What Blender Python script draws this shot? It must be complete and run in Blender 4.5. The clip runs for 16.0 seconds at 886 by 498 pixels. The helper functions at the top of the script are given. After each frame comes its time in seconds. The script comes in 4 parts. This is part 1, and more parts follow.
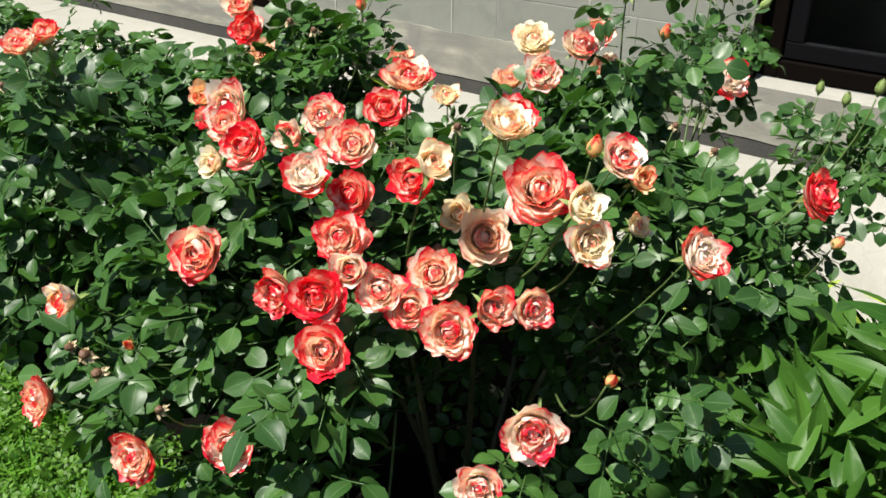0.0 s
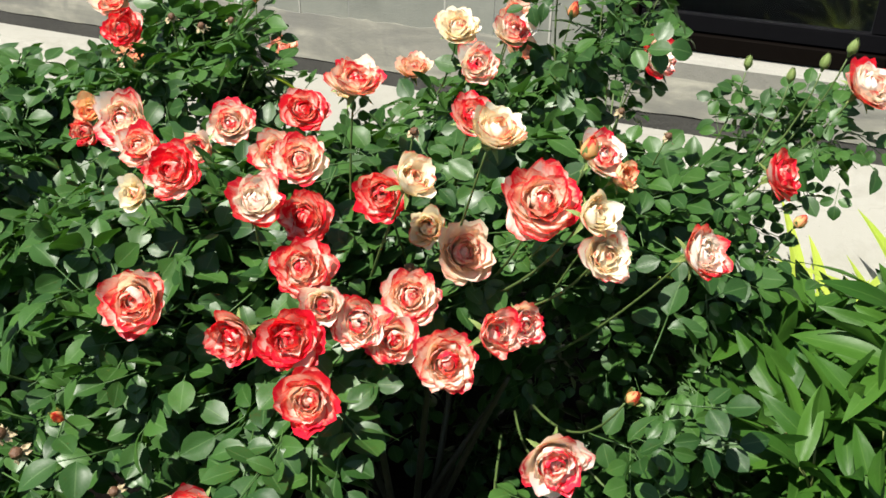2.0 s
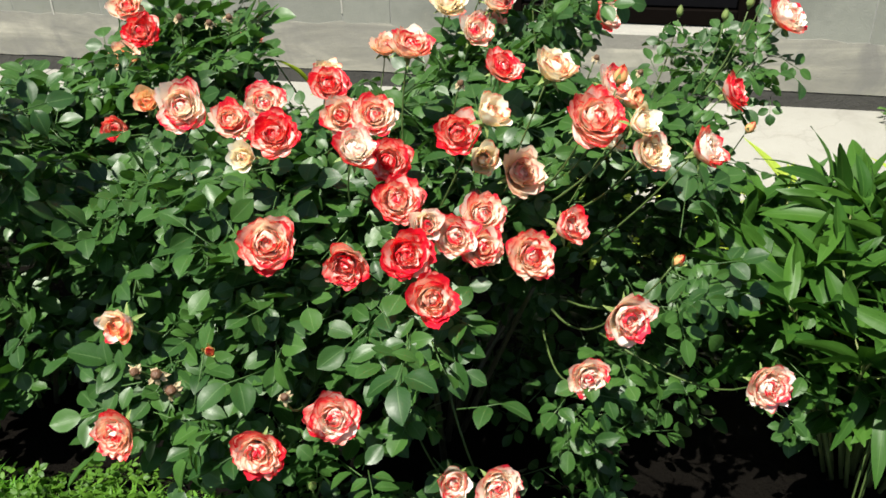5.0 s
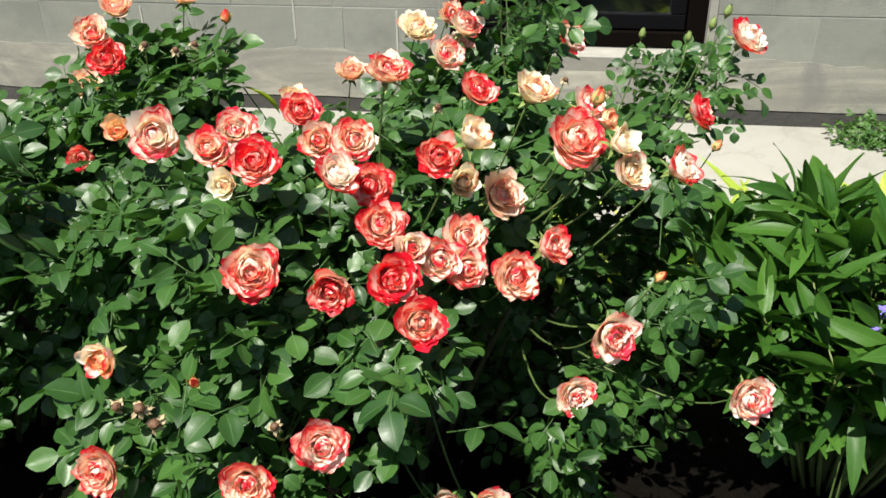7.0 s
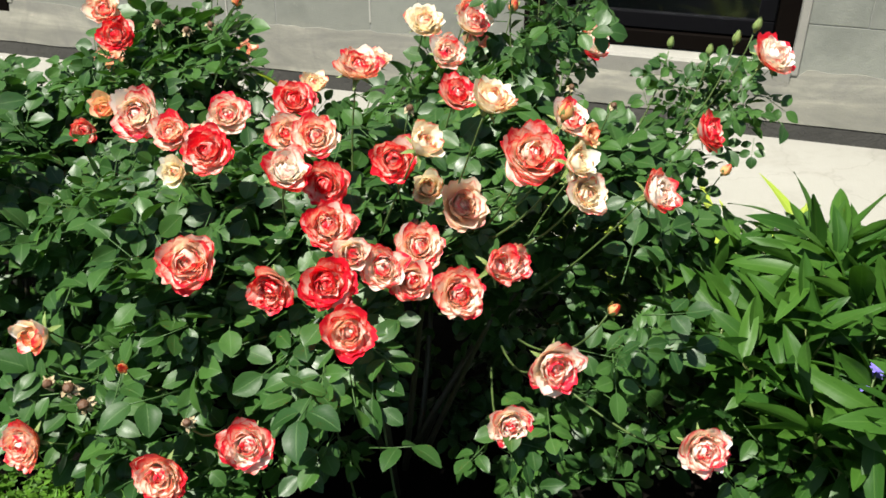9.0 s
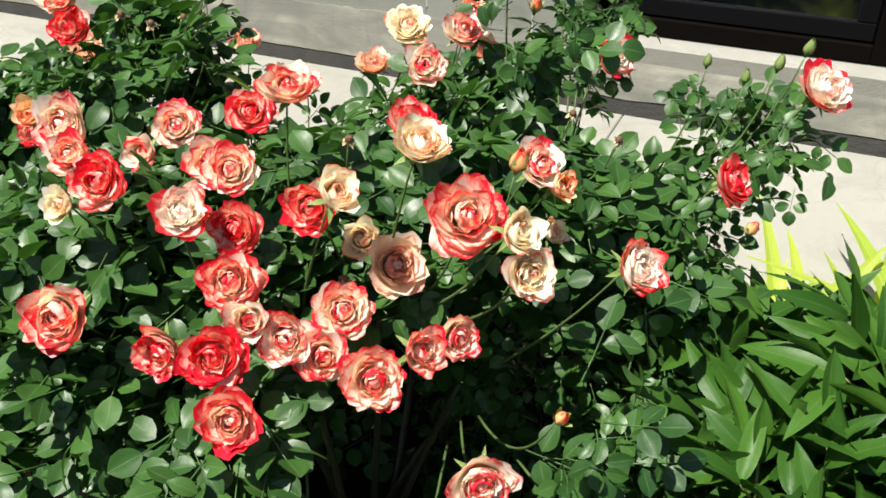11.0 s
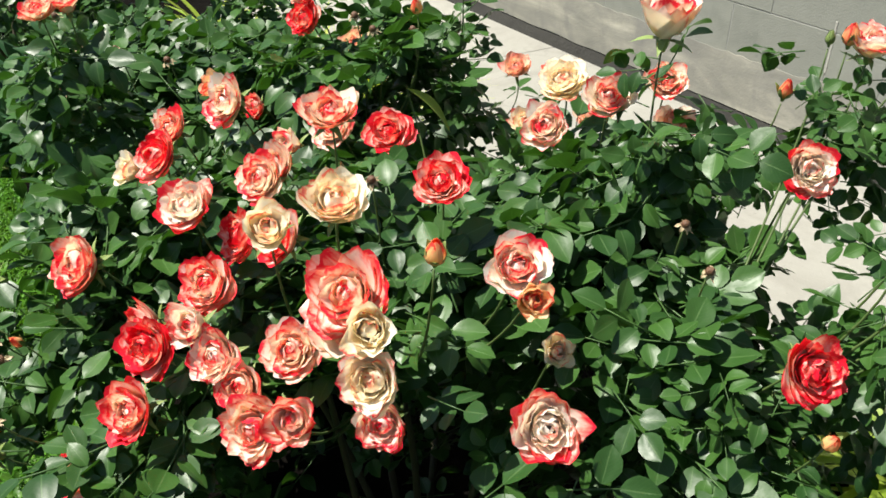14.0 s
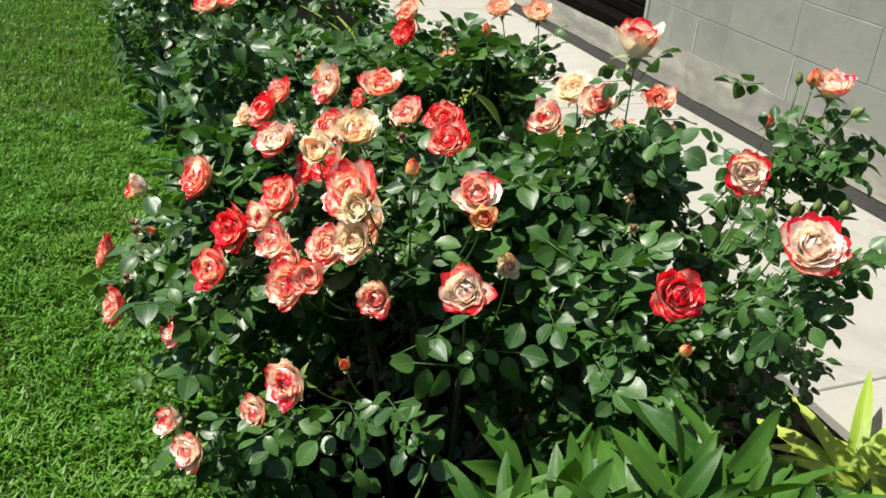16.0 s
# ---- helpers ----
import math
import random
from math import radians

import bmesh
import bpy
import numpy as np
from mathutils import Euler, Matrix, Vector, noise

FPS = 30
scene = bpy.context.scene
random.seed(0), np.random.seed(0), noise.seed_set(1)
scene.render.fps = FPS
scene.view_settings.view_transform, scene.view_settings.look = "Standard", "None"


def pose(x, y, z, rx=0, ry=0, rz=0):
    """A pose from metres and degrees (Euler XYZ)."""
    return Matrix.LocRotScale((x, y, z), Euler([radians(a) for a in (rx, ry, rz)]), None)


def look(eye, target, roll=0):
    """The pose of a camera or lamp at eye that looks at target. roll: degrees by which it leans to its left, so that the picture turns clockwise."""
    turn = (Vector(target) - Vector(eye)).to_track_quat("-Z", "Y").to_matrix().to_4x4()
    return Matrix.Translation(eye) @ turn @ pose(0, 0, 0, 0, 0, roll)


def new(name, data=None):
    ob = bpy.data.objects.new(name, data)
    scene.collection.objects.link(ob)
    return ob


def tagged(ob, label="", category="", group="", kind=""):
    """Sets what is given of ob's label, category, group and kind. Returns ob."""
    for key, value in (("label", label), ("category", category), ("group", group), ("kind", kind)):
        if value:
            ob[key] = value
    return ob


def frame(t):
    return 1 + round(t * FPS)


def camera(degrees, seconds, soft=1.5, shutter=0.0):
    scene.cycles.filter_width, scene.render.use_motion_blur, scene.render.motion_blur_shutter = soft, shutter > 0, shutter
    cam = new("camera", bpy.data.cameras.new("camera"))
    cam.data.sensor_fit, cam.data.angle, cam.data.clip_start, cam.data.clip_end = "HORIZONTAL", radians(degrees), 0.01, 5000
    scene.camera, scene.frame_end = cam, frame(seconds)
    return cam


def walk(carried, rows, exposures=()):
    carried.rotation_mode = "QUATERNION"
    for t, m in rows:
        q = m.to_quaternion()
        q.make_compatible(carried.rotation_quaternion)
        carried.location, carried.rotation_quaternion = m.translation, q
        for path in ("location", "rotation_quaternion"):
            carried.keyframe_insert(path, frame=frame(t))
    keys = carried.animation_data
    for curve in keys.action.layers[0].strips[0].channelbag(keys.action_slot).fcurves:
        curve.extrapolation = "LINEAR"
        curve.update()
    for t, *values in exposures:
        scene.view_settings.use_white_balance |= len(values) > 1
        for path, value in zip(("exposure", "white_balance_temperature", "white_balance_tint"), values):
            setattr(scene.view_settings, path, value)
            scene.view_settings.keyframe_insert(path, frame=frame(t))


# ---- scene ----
cam = camera(53.1, 16.0, soft=1.65)
METRES, EYE, TILT, LEAN, TURN = 2.5, 1.22, -28.15, -0.06, 0.0
ROWS = [
    (0.0, 0.0, 0.0, 0.0, 0.0, 0.0, -0.0),
    (0.5, -0.0139, 0.0115, 0.0087, -0.62, 0.04, 0.21),
    (1.0, -0.0283, 0.0231, 0.0183, -3.32, -0.12, 0.49),
    (1.5, -0.0486, 0.0368, 0.0262, -9.29, -0.97, 3.62),
    (2.0, -0.0679, 0.0491, 0.0257, -11.15, -2.33, 5.15),
    (2.5, -0.0803, 0.0404, 0.0212, -13.51, -3.29, 6.02),
    (3.0, -0.0967, 0.0108, 0.0045, -14.76, -4.01, 6.65),
    (3.5, -0.1186, -0.0198, -0.0046, -15.61, -4.46, 7.48),
    (4.0, -0.1449, -0.0269, -0.0024, -16.92, -4.38, 8.34),
    (4.5, -0.1863, -0.0147, 0.0067, -19.4, -4.41, 10.83),
    (4.7, -0.1998, -0.0126, 0.0065, -20.25, -4.2, 11.48),
    (6.8, -0.2392, -0.0063, 0.0103, -25.05, -2.98, 13.6),
    (7.0, -0.2341, -0.0046, 0.0118, -25.04, -3.22, 13.46),
    (7.5, -0.2103, -0.0056, 0.0161, -24.68, -3.6, 13.13),
    (8.0, -0.1835, -0.0158, 0.0136, -22.29, -3.48, 12.14),
    (8.2, -0.1749, -0.0203, 0.0095, -21.36, -3.19, 11.1),
    (10.3, -0.0757, 0.0124, 0.0137, -12.62, -2.75, 7.15),
    (10.5, -0.0648, 0.032, 0.0218, -12.44, -3.28, 6.66),
    (11.0, -0.0312, 0.0542, 0.037, -10.81, -3.57, 5.26),
    (11.5, 0.0152, 0.0457, 0.0312, -5.24, -3.06, 3.24),
    (12.0, 0.0676, 0.0304, 0.0241, 0.73, -2.57, -1.1),
    (12.5, 0.1015, 0.0364, 0.0254, 5.02, -2.5, -1.92),
    (13.0, 0.1215, 0.0773, 0.0452, 9.76, -2.16, -5.32),
    (13.5, 0.1411, 0.1116, 0.0629, 13.81, -2.4, -8.37),
    (14.0, 0.1711, 0.1176, 0.0699, 19.04, -3.84, -11.32),
    (14.5, 0.2248, 0.1061, 0.0748, 26.04, -4.99, -15.56),
    (15.0, 0.2616, 0.085, 0.0668, 29.05, -5.15, -18.44),
    (15.5, 0.289, 0.0531, 0.0542, 29.36, -4.25, -18.56),
    (16.0, 0.3191, 0.0163, 0.0369, 29.49, -3.13, -18.7),
]
walk(cam, [(t, pose(0, 0, EYE, TILT, LEAN, TURN) @ pose(METRES * x, METRES * y, METRES * z, 90 + pitch, roll, yaw)) for t, x, y, z, yaw, pitch, roll in ROWS])

WALL = pose(1.804, 2.521, 0, 0, 0, -35.59)   # local x along the house wall, local y away from the lawn
WALL_R = WALL.to_3x3()


def wl(s, y, z=0.0):
    return WALL @ Vector((s, y, z))


# ---- light ----
SUN_AZ, SUN_EL = -152.0, 62.0      # where the sun stands, degrees from +x, and its height
sun_from = Vector((math.cos(radians(SUN_AZ)) * math.cos(radians(SUN_EL)), math.sin(radians(SUN_AZ)) * math.cos(radians(SUN_EL)), math.sin(radians(SUN_EL))))
world = bpy.data.worlds.new("sky")
scene.world = world
world.use_nodes = True
wn = world.node_tree.nodes
sky = wn.new("ShaderNodeTexSky")
sky.sky_type, sky.sun_disc = "NISHITA", False
sky.sun_elevation, sky.sun_rotation = radians(SUN_EL), radians(90.0 - SUN_AZ)
world.node_tree.links.new(sky.outputs[0], wn["Background"].inputs[0])
wn["Background"].inputs[1].default_value = 0.052
sun = new("sun", bpy.data.lights.new("sun", "SUN"))
sun.data.energy, sun.data.angle, sun.data.color = 4.9, radians(0.53), (1.0, 0.965, 0.87)
sun.matrix_world = look(sun_from * 20, (0, 0, 0))
scene.view_settings.exposure = 0.98


# ---- materials ----
class Mat:
    """A node material with short ways to add nodes."""

    def __init__(self, name, rough=0.6, spec=0.5):
        self.m = bpy.data.materials.new(name)
        self.m.use_nodes = True
        self.n, self.l = self.m.node_tree.nodes, self.m.node_tree.links
        self.b = self.n["Principled BSDF"]
        self.b.inputs["Roughness"].default_value = rough
        self.b.inputs["Specular IOR Level"].default_value = spec
        self.tc = self.n.new("ShaderNodeTexCoord")

    def noise(self, scale, detail=4.0, rough=0.55, coord="Object", stretch=None, distort=0.0):
        t = self.n.new("ShaderNodeTexNoise")
        t.inputs["Scale"].default_value, t.inputs["Detail"].default_value, t.inputs["Roughness"].default_value = scale, detail, rough
        t.inputs["Distortion"].default_value = distort
        out = self.tc.outputs[coord]
        if stretch:
            mp = self.n.new("ShaderNodeMapping")
            mp.inputs["Scale"].default_value = stretch
            self.l.new(out, mp.inputs[0])
            out = mp.outputs[0]
        self.l.new(out, t.inputs["Vector"])
        return t.outputs["Fac"]

    def ramp(self, fac, stops):
        r = self.n.new("ShaderNodeValToRGB")
        el = r.color_ramp.elements
        while len(el) < len(stops):
            el.new(0.5)
        for e, (p, c) in zip(el, stops):
            e.position = p
            e.color = (*c, 1) if len(c) == 3 else c
        self.l.new(fac, r.inputs[0])
        return r.outputs[0]

    def mix(self, fac, a, b, blend="MIX"):
        x = self.n.new("ShaderNodeMix")
        x.data_type, x.blend_type = "RGBA", blend
        for sock, val in ((x.inputs[0], fac), (x.inputs[6], a), (x.inputs[7], b)):
            if isinstance(val, (int, float)):
                sock.default_value = val
            elif isinstance(val, tuple):
                sock.default_value = (*val, 1)
            else:
                self.l.new(val, sock)
        return x.outputs[2]

    def math(self, op, a, b=0.0, clamp=False):
        x = self.n.new("ShaderNodeMath")
        x.operation, x.use_clamp = op, clamp
        for sock, val in zip(x.inputs, (a, b)):
            if isinstance(val, (int, float)):
                sock.default_value = val
            else:
                self.l.new(val, sock)
        return x.outputs[0]

    def uv(self):
        s = self.n.new("ShaderNodeSeparateXYZ")
        self.l.new(self.tc.outputs["UV"], s.inputs[0])
        return s.outputs[0], s.outputs[1]

    def colour(self, c):
        if isinstance(c, tuple):
            self.b.inputs["Base Color"].default_value = (*c, 1)
        else:
            self.l.new(c, self.b.inputs["Base Color"])
        return self

    def rough(self, r):
        self.l.new(r, self.b.inputs["Roughness"])
        return self

    def bump(self, height, strength=0.3, distance=0.01):
        bp = self.n.new("ShaderNodeBump")
        bp.inputs["Strength"].default_value, bp.inputs["Distance"].default_value = strength, distance
        self.l.new(height, bp.inputs["Height"])
        self.l.new(bp.outputs[0], self.b.inputs["Normal"])
        self.bp = bp
        return self

    def translucent(self, colour, amount):
        tr = self.n.new("ShaderNodeBsdfTranslucent")
        if isinstance(colour, tuple):
            tr.inputs[0].default_value = (*colour, 1)
        else:
            self.l.new(colour, tr.inputs[0])
        ms = self.n.new("ShaderNodeMixShader")
        ms.inputs[0].default_value = amount
        self.l.new(self.b.outputs[0], ms.inputs[1])
        self.l.new(tr.outputs[0], ms.inputs[2])
        self.l.new(ms.outputs[0], self.n["Material Output"].inputs[0])
        return self

    def random(self):
        return self.n.new("ShaderNodeObjectInfo").outputs["Random"]

    def island(self):
        return self.n.new("ShaderNodeNewGeometry").outputs["Random Per Island"]


def leaf_material(name, dark, light, vein, rough, back=0.22, per="island", spec=0.33):
    k = Mat(name, rough, spec)
    u, v = k.uv()
    rnd = k.island() if per == "island" else k.random()
    base = k.mix(rnd, dark, light)
    blot = k.noise(60, 3)
    base = k.mix(k.math("MULTIPLY", blot, 0.45), base, tuple(0.55 * c for c in dark))
    mid = k.math("ABSOLUTE", k.math("SUBTRACT", u, 0.5))
    rib = k.math("LESS_THAN", mid, 0.025)
    side = k.n.new("ShaderNodeTexWave")
    side.wave_type, side.bands_direction = "BANDS", "Y"
    mp = k.n.new("ShaderNodeCombineXYZ")
    k.l.new(k.math("SUBTRACT", v, k.math("MULTIPLY", mid, 0.8)), mp.inputs[1])
    k.l.new(mp.outputs[0], side.inputs["Vector"])
    side.inputs["Scale"].default_value, side.inputs["Distortion"].default_value = 2.6, 0.4
    veins = k.math("GREATER_THAN", side.outputs["Fac"], 0.93)
    col = k.mix(k.math("MULTIPLY", veins, 0.07), base, vein)
    col = k.mix(k.math("MULTIPLY", rib, 0.3), col, vein)
    k.colour(col)
    h = k.math("SUBTRACT", k.noise(70, 3), k.math("MULTIPLY", rib, 0.5))
    k.bump(h, 0.3, 0.0015)
    k.rough(k.math("ADD", k.math("MULTIPLY", k.noise(45, 3), 0.34), rough - 0.16))
    k.translucent(tuple(min(1, c * m) for c, m in zip(light, (1.9, 2.3, 0.9))), back)
    return k.m


LEAF = leaf_material("rose_leaf", (0.017, 0.055, 0.012), (0.052, 0.128, 0.022), (0.13, 0.22, 0.08), 0.42, 0.11, spec=0.37)
LEAF_PART = leaf_material("rose_leaf_single", (0.017, 0.055, 0.012), (0.052, 0.128, 0.022), (0.13, 0.22, 0.08), 0.42, 0.11, "object", 0.37)
PEONY = leaf_material("peony_leaf", (0.02, 0.068, 0.009), (0.056, 0.138, 0.017), (0.09, 0.18, 0.035), 0.45, 0.1, "object", 0.2)
PEONY_DARK = leaf_material("shaded_perennial_leaf", (0.015, 0.05, 0.016), (0.03, 0.085, 0.028), (0.09, 0.16, 0.06), 0.4, 0.1, "object")
LILY = leaf_material("pale_strap_leaf", (0.2, 0.3, 0.03), (0.4, 0.46, 0.07), (0.5, 0.55, 0.2), 0.5, 0.28, "object")
WEED = leaf_material("weed_leaf", (0.035, 0.09, 0.02), (0.08, 0.165, 0.035), (0.2, 0.3, 0.1), 0.5, 0.2)

EDGE_WEED = leaf_material("lawn_weed_leaf", (0.04, 0.11, 0.011), (0.1, 0.215, 0.019), (0.2, 0.3, 0.1), 0.5, 0.2)


def stem_material(name, a, b):
    k = Mat(name, 0.55)
    k.colour(k.mix(k.noise(40, 3), a, b)).bump(k.noise(150, 2), 0.3, 0.002)
    return k.m


STEM = stem_material("green_stem", (0.045, 0.085, 0.02), (0.1, 0.145, 0.04))
CANE = stem_material("woody_cane", (0.028, 0.028, 0.013), (0.07, 0.056, 0.028))
PEONY_STEM = stem_material("peony_stem", (0.09, 0.14, 0.035), (0.17, 0.18, 0.06))
SEPAL = stem_material("sepal", (0.12, 0.2, 0.05), (0.24, 0.3, 0.09))
DRY = stem_material("dried_petal", (0.3, 0.23, 0.12), (0.52, 0.42, 0.26))
DRY_DARK = stem_material("dried_centre", (0.05, 0.025, 0.015), (0.18, 0.085, 0.04))


def petal_material(name, heart, cream, blush, red, start, end, glow):
    """A cream petal that flushes to red towards its rim, uneven and streaked along its length."""
    k = Mat(name, 0.36, 0.5)
    u, v = k.uv()
    rim = k.math("MAXIMUM", v, k.math("ADD", k.math("MULTIPLY", k.math("ABSOLUTE", k.math("SUBTRACT", u, 0.5)), 1.35), 0.22))
    streak = k.noise(1.0, 4, 0.6, "UV", (22, 3, 1))
    patch = k.noise(1.0, 3, 0.5, "UV", (3.0, 3.0, 1))
    rnd = k.math("FRACT", k.math("ADD", k.random(), k.island()))
    wob = k.math("ADD", k.math("MULTIPLY", k.math("SUBTRACT", streak, 0.5), 0.28), k.math("MULTIPLY", k.math("SUBTRACT", patch, 0.5), 0.9))
    wob = k.math("ADD", wob, k.math("MULTIPLY", k.math("SUBTRACT", rnd, 0.5), 0.42))
    t = k.math("MULTIPLY", k.math("ADD", rim, wob), 0.8)
    col = k.ramp(t, ((0.12, heart), (0.42, cream), (start * 0.72, cream), (start * 0.36 + end * 0.42, blush), (end * 0.8, red)))
    k.colour(col).bump(k.math("ADD", k.math("MULTIPLY", streak, 0.6), patch), 0.25, 0.002)
    k.translucent(k.mix(1.0, col, (1.0, 0.86, 0.62), "MULTIPLY"), glow)
    return k.m


PETALS = {
    "red": petal_material("red_petal", (0.95, 0.5, 0.25), (0.97, 0.77, 0.68), (0.93, 0.22, 0.18), (0.83, 0.015, 0.042), 0.77, 1.0, 0.4),
    "coral": petal_material("coral_petal", (0.96, 0.68, 0.4), (0.98, 0.89, 0.79), (0.95, 0.42, 0.31), (0.88, 0.024, 0.06), 0.87, 1.07, 0.43),
    "rimmed": petal_material("cream_petal_with_red_rim", (0.97, 0.86, 0.56), (0.98, 0.96, 0.9), (0.96, 0.54, 0.46), (0.89, 0.024, 0.065), 0.9, 1.08, 0.43),
    "cream": petal_material("cream_petal", (0.97, 0.88, 0.54), (0.98, 0.96, 0.84), (0.97, 0.8, 0.54), (0.87, 0.16, 0.13), 0.98, 1.16, 0.43),
    "pale": petal_material("creamy_white_petal", (0.98, 0.92, 0.72), (0.98, 0.97, 0.93), (0.97, 0.82, 0.74), (0.88, 0.2, 0.18), 1.0, 1.18, 0.4),
    "bud": petal_material("orange_bud_petal", (0.9, 0.56, 0.2), (0.94, 0.62, 0.26), (0.92, 0.34, 0.16), (0.82, 0.06, 0.05), 0.62, 0.95, 0.43),
    "peach": petal_material("peach_petal", (0.94, 0.68, 0.3), (0.96, 0.8, 0.52), (0.94, 0.52, 0.3), (0.82, 0.06, 0.06), 0.8, 1.14, 0.43),
    "faded": petal_material("faded_pink_petal", (0.94, 0.7, 0.4), (0.97, 0.84, 0.68), (0.94, 0.58, 0.46), (0.8, 0.16, 0.15), 0.84, 1.18, 0.43),
}


def wall_material(name, a, b, stain, grain=160, bump=0.35, smear=None):
    k = Mat(name, 0.88, 0.25)
    base = k.mix(k.noise(2.2, 5, 0.6, distort=0.5), a, b)
    base = k.mix(k.math("MULTIPLY", k.noise(14, 5, 0.65), 0.5), base, stain)
    tone = k.math("ADD", 0.94, k.math("MULTIPLY", k.random(), 0.12))
    tint = k.n.new("ShaderNodeCombineColor")
    for s in tint.inputs[:3]:
        k.l.new(tone, s)
    base = k.mix(1.0, base, tint.outputs[0], "MULTIPLY")
    if smear:
        # washes of plaster over the face, ragged, and stray daubs of mortar
        pos = k.n.new("ShaderNodeSeparateXYZ")
        geo = k.n.new("ShaderNodeNewGeometry")
        k.l.new(geo.outputs["Position"], pos.inputs[0])
        wash = []
        for scale, rough in ((4.0, 0.6), (26.0, 0.7)):
            nz = k.n.new("ShaderNodeTexNoise")
            nz.inputs["Scale"].default_value, nz.inputs["Detail"].default_value, nz.inputs["Roughness"].default_value = scale, 5, rough
            k.l.new(geo.outputs["Position"], nz.inputs["Vector"])
            wash.append(nz.outputs["Fac"])
        edge = k.math("SUBTRACT", k.math("ADD", k.math("MULTIPLY", wash[0], 0.42), k.math("MULTIPLY", wash[1], 0.1)), pos.outputs[2])
        base = k.mix(k.ramp(edge, ((0.0, (0, 0, 0)), (0.09, (0.8, 0.8, 0.8)))), base, smear)
        base = k.mix(k.ramp(wash[0], ((0.5, (0, 0, 0)), (0.66, (0.6, 0.6, 0.6)))), base, stain)
        base = k.mix(k.ramp(wash[1], ((0.66, (0, 0, 0)), (0.74, (0.35, 0.35, 0.35)))), base, tuple(1.25 * c for c in smear))
    k.colour(base)
    k.bump(k.math("ADD", k.noise(grain, 3, 0.6), k.math("MULTIPLY", k.noise(20, 4), 1.2)), bump, 0.004)
    return k.m


BLOCK = wall_material("grey_block", (0.188, 0.197, 0.172), (0.258, 0.262, 0.228), (0.137, 0.144, 0.126), smear=(0.28, 0.272, 0.225))
MORTAR = wall_material("mortar", (0.2, 0.205, 0.19), (0.3, 0.3, 0.28), (0.12, 0.12, 0.115))
PALE_MORTAR = wall_material("pale_mortar", (0.33, 0.325, 0.29), (0.42, 0.41, 0.365), (0.24, 0.24, 0.215))


def plaster():
    """Patchy plaster, smeared along the wall, with pale washes and dark water stains."""
    k = Mat("plinth_plaster", 0.9, 0.2)
    base = k.ramp(k.noise(1.0, 5, 0.6, stretch=(1.6, 1.0, 9.0), distort=0.8), ((0.3, (0.155, 0.154, 0.136)), (0.5, (0.245, 0.239, 0.202)), (0.66, (0.38, 0.365, 0.3))))
    base = k.mix(k.ramp(k.noise(3.2, 4, 0.6, distort=1.2), ((0.5, (0, 0, 0)), (0.68, (0.7, 0.7, 0.7)))), base, (0.155, 0.152, 0.142))
    base = k.mix(k.math("MULTIPLY", k.noise(45, 5, 0.7), 0.3), base, (0.14, 0.138, 0.13))
    k.colour(base).bump(k.math("ADD", k.noise(120, 3), k.math("MULTIPLY", k.noise(9, 4), 2.0)), 0.35, 0.004)
    return k.m


PLASTER = plaster()
SILL = wall_material("sill_render", (0.24, 0.233, 0.206), (0.3, 0.291, 0.257), (0.165, 0.16, 0.145), 140, 0.5)
FOOT_BAND = wall_material("dark_foot_strip", (0.028, 0.028, 0.027), (0.1, 0.096, 0.086), (0.018, 0.018, 0.018), 90, 0.8)


def concrete():
    k = Mat("pavement_concrete", 0.9, 0.2)
    base = k.mix(k.noise(1.1, 5, 0.6, distort=0.4), (0.268, 0.261, 0.232), (0.325, 0.317, 0.281))
    base = k.mix(k.math("MULTIPLY", k.noise(9, 6, 0.7), 0.55), base, (0.235, 0.227, 0.198))
    base = k.mix(k.ramp(k.noise(3.4, 6, 0.72, distort=0.9), ((0.5, (0, 0, 0)), (0.72, (0.6, 0.6, 0.6)))), base, (0.2, 0.192, 0.166))
    base = k.mix(k.ramp(k.noise(75, 3, 0.6), ((0.68, (0, 0, 0)), (0.74, (0.6, 0.6, 0.6)))), base, (0.12, 0.11, 0.09))
    cr = k.n.new("ShaderNodeTexVoronoi")
    cr.feature = "DISTANCE_TO_EDGE"
    cr.inputs["Scale"].default_value = 1.1
    warp = k.n.new("ShaderNodeVectorMath")
    warp.operation = "ADD"
    nz = k.n.new("ShaderNodeTexNoise")
    nz.inputs["Scale"].default_value, nz.inputs["Detail"].default_value = 5, 5
    k.l.new(k.tc.outputs["Object"], nz.inputs["Vector"])
    sc = k.n.new("ShaderNodeVectorMath")
    sc.operation = "SCALE"
    sc.inputs[3].default_value = 0.22
    k.l.new(nz.outputs["Color"], sc.inputs[0])
    k.l.new(k.tc.outputs["Object"], warp.inputs[0])
    k.l.new(sc.outputs[0], warp.inputs[1])
    k.l.new(warp.outputs[0], cr.inputs["Vector"])
    crack = k.math("LESS_THAN", cr.outputs["Distance"], 0.0035)
    k.colour(k.mix(k.math("MULTIPLY", crack, 0.3), base, (0.2, 0.19, 0.17)))
    h = k.math("SUBTRACT", k.math("ADD", k.noise(130, 3), k.math("MULTIPLY", k.noise(12, 4), 1.5)), k.math("MULTIPLY", crack, 2.0))
    k.bump(h, 0.3, 0.005)
    return k.m


def earth(name, a, b, c):
    k = Mat(name, 0.95, 0.04)
    base = k.mix(k.noise(3, 5), a, b)
    k.colour(k.mix(k.math("MULTIPLY", k.noise(40, 5, 0.7), 0.7), base, c)).bump(k.noise(55, 6, 0.7), 0.9, 0.02)
    return k.m


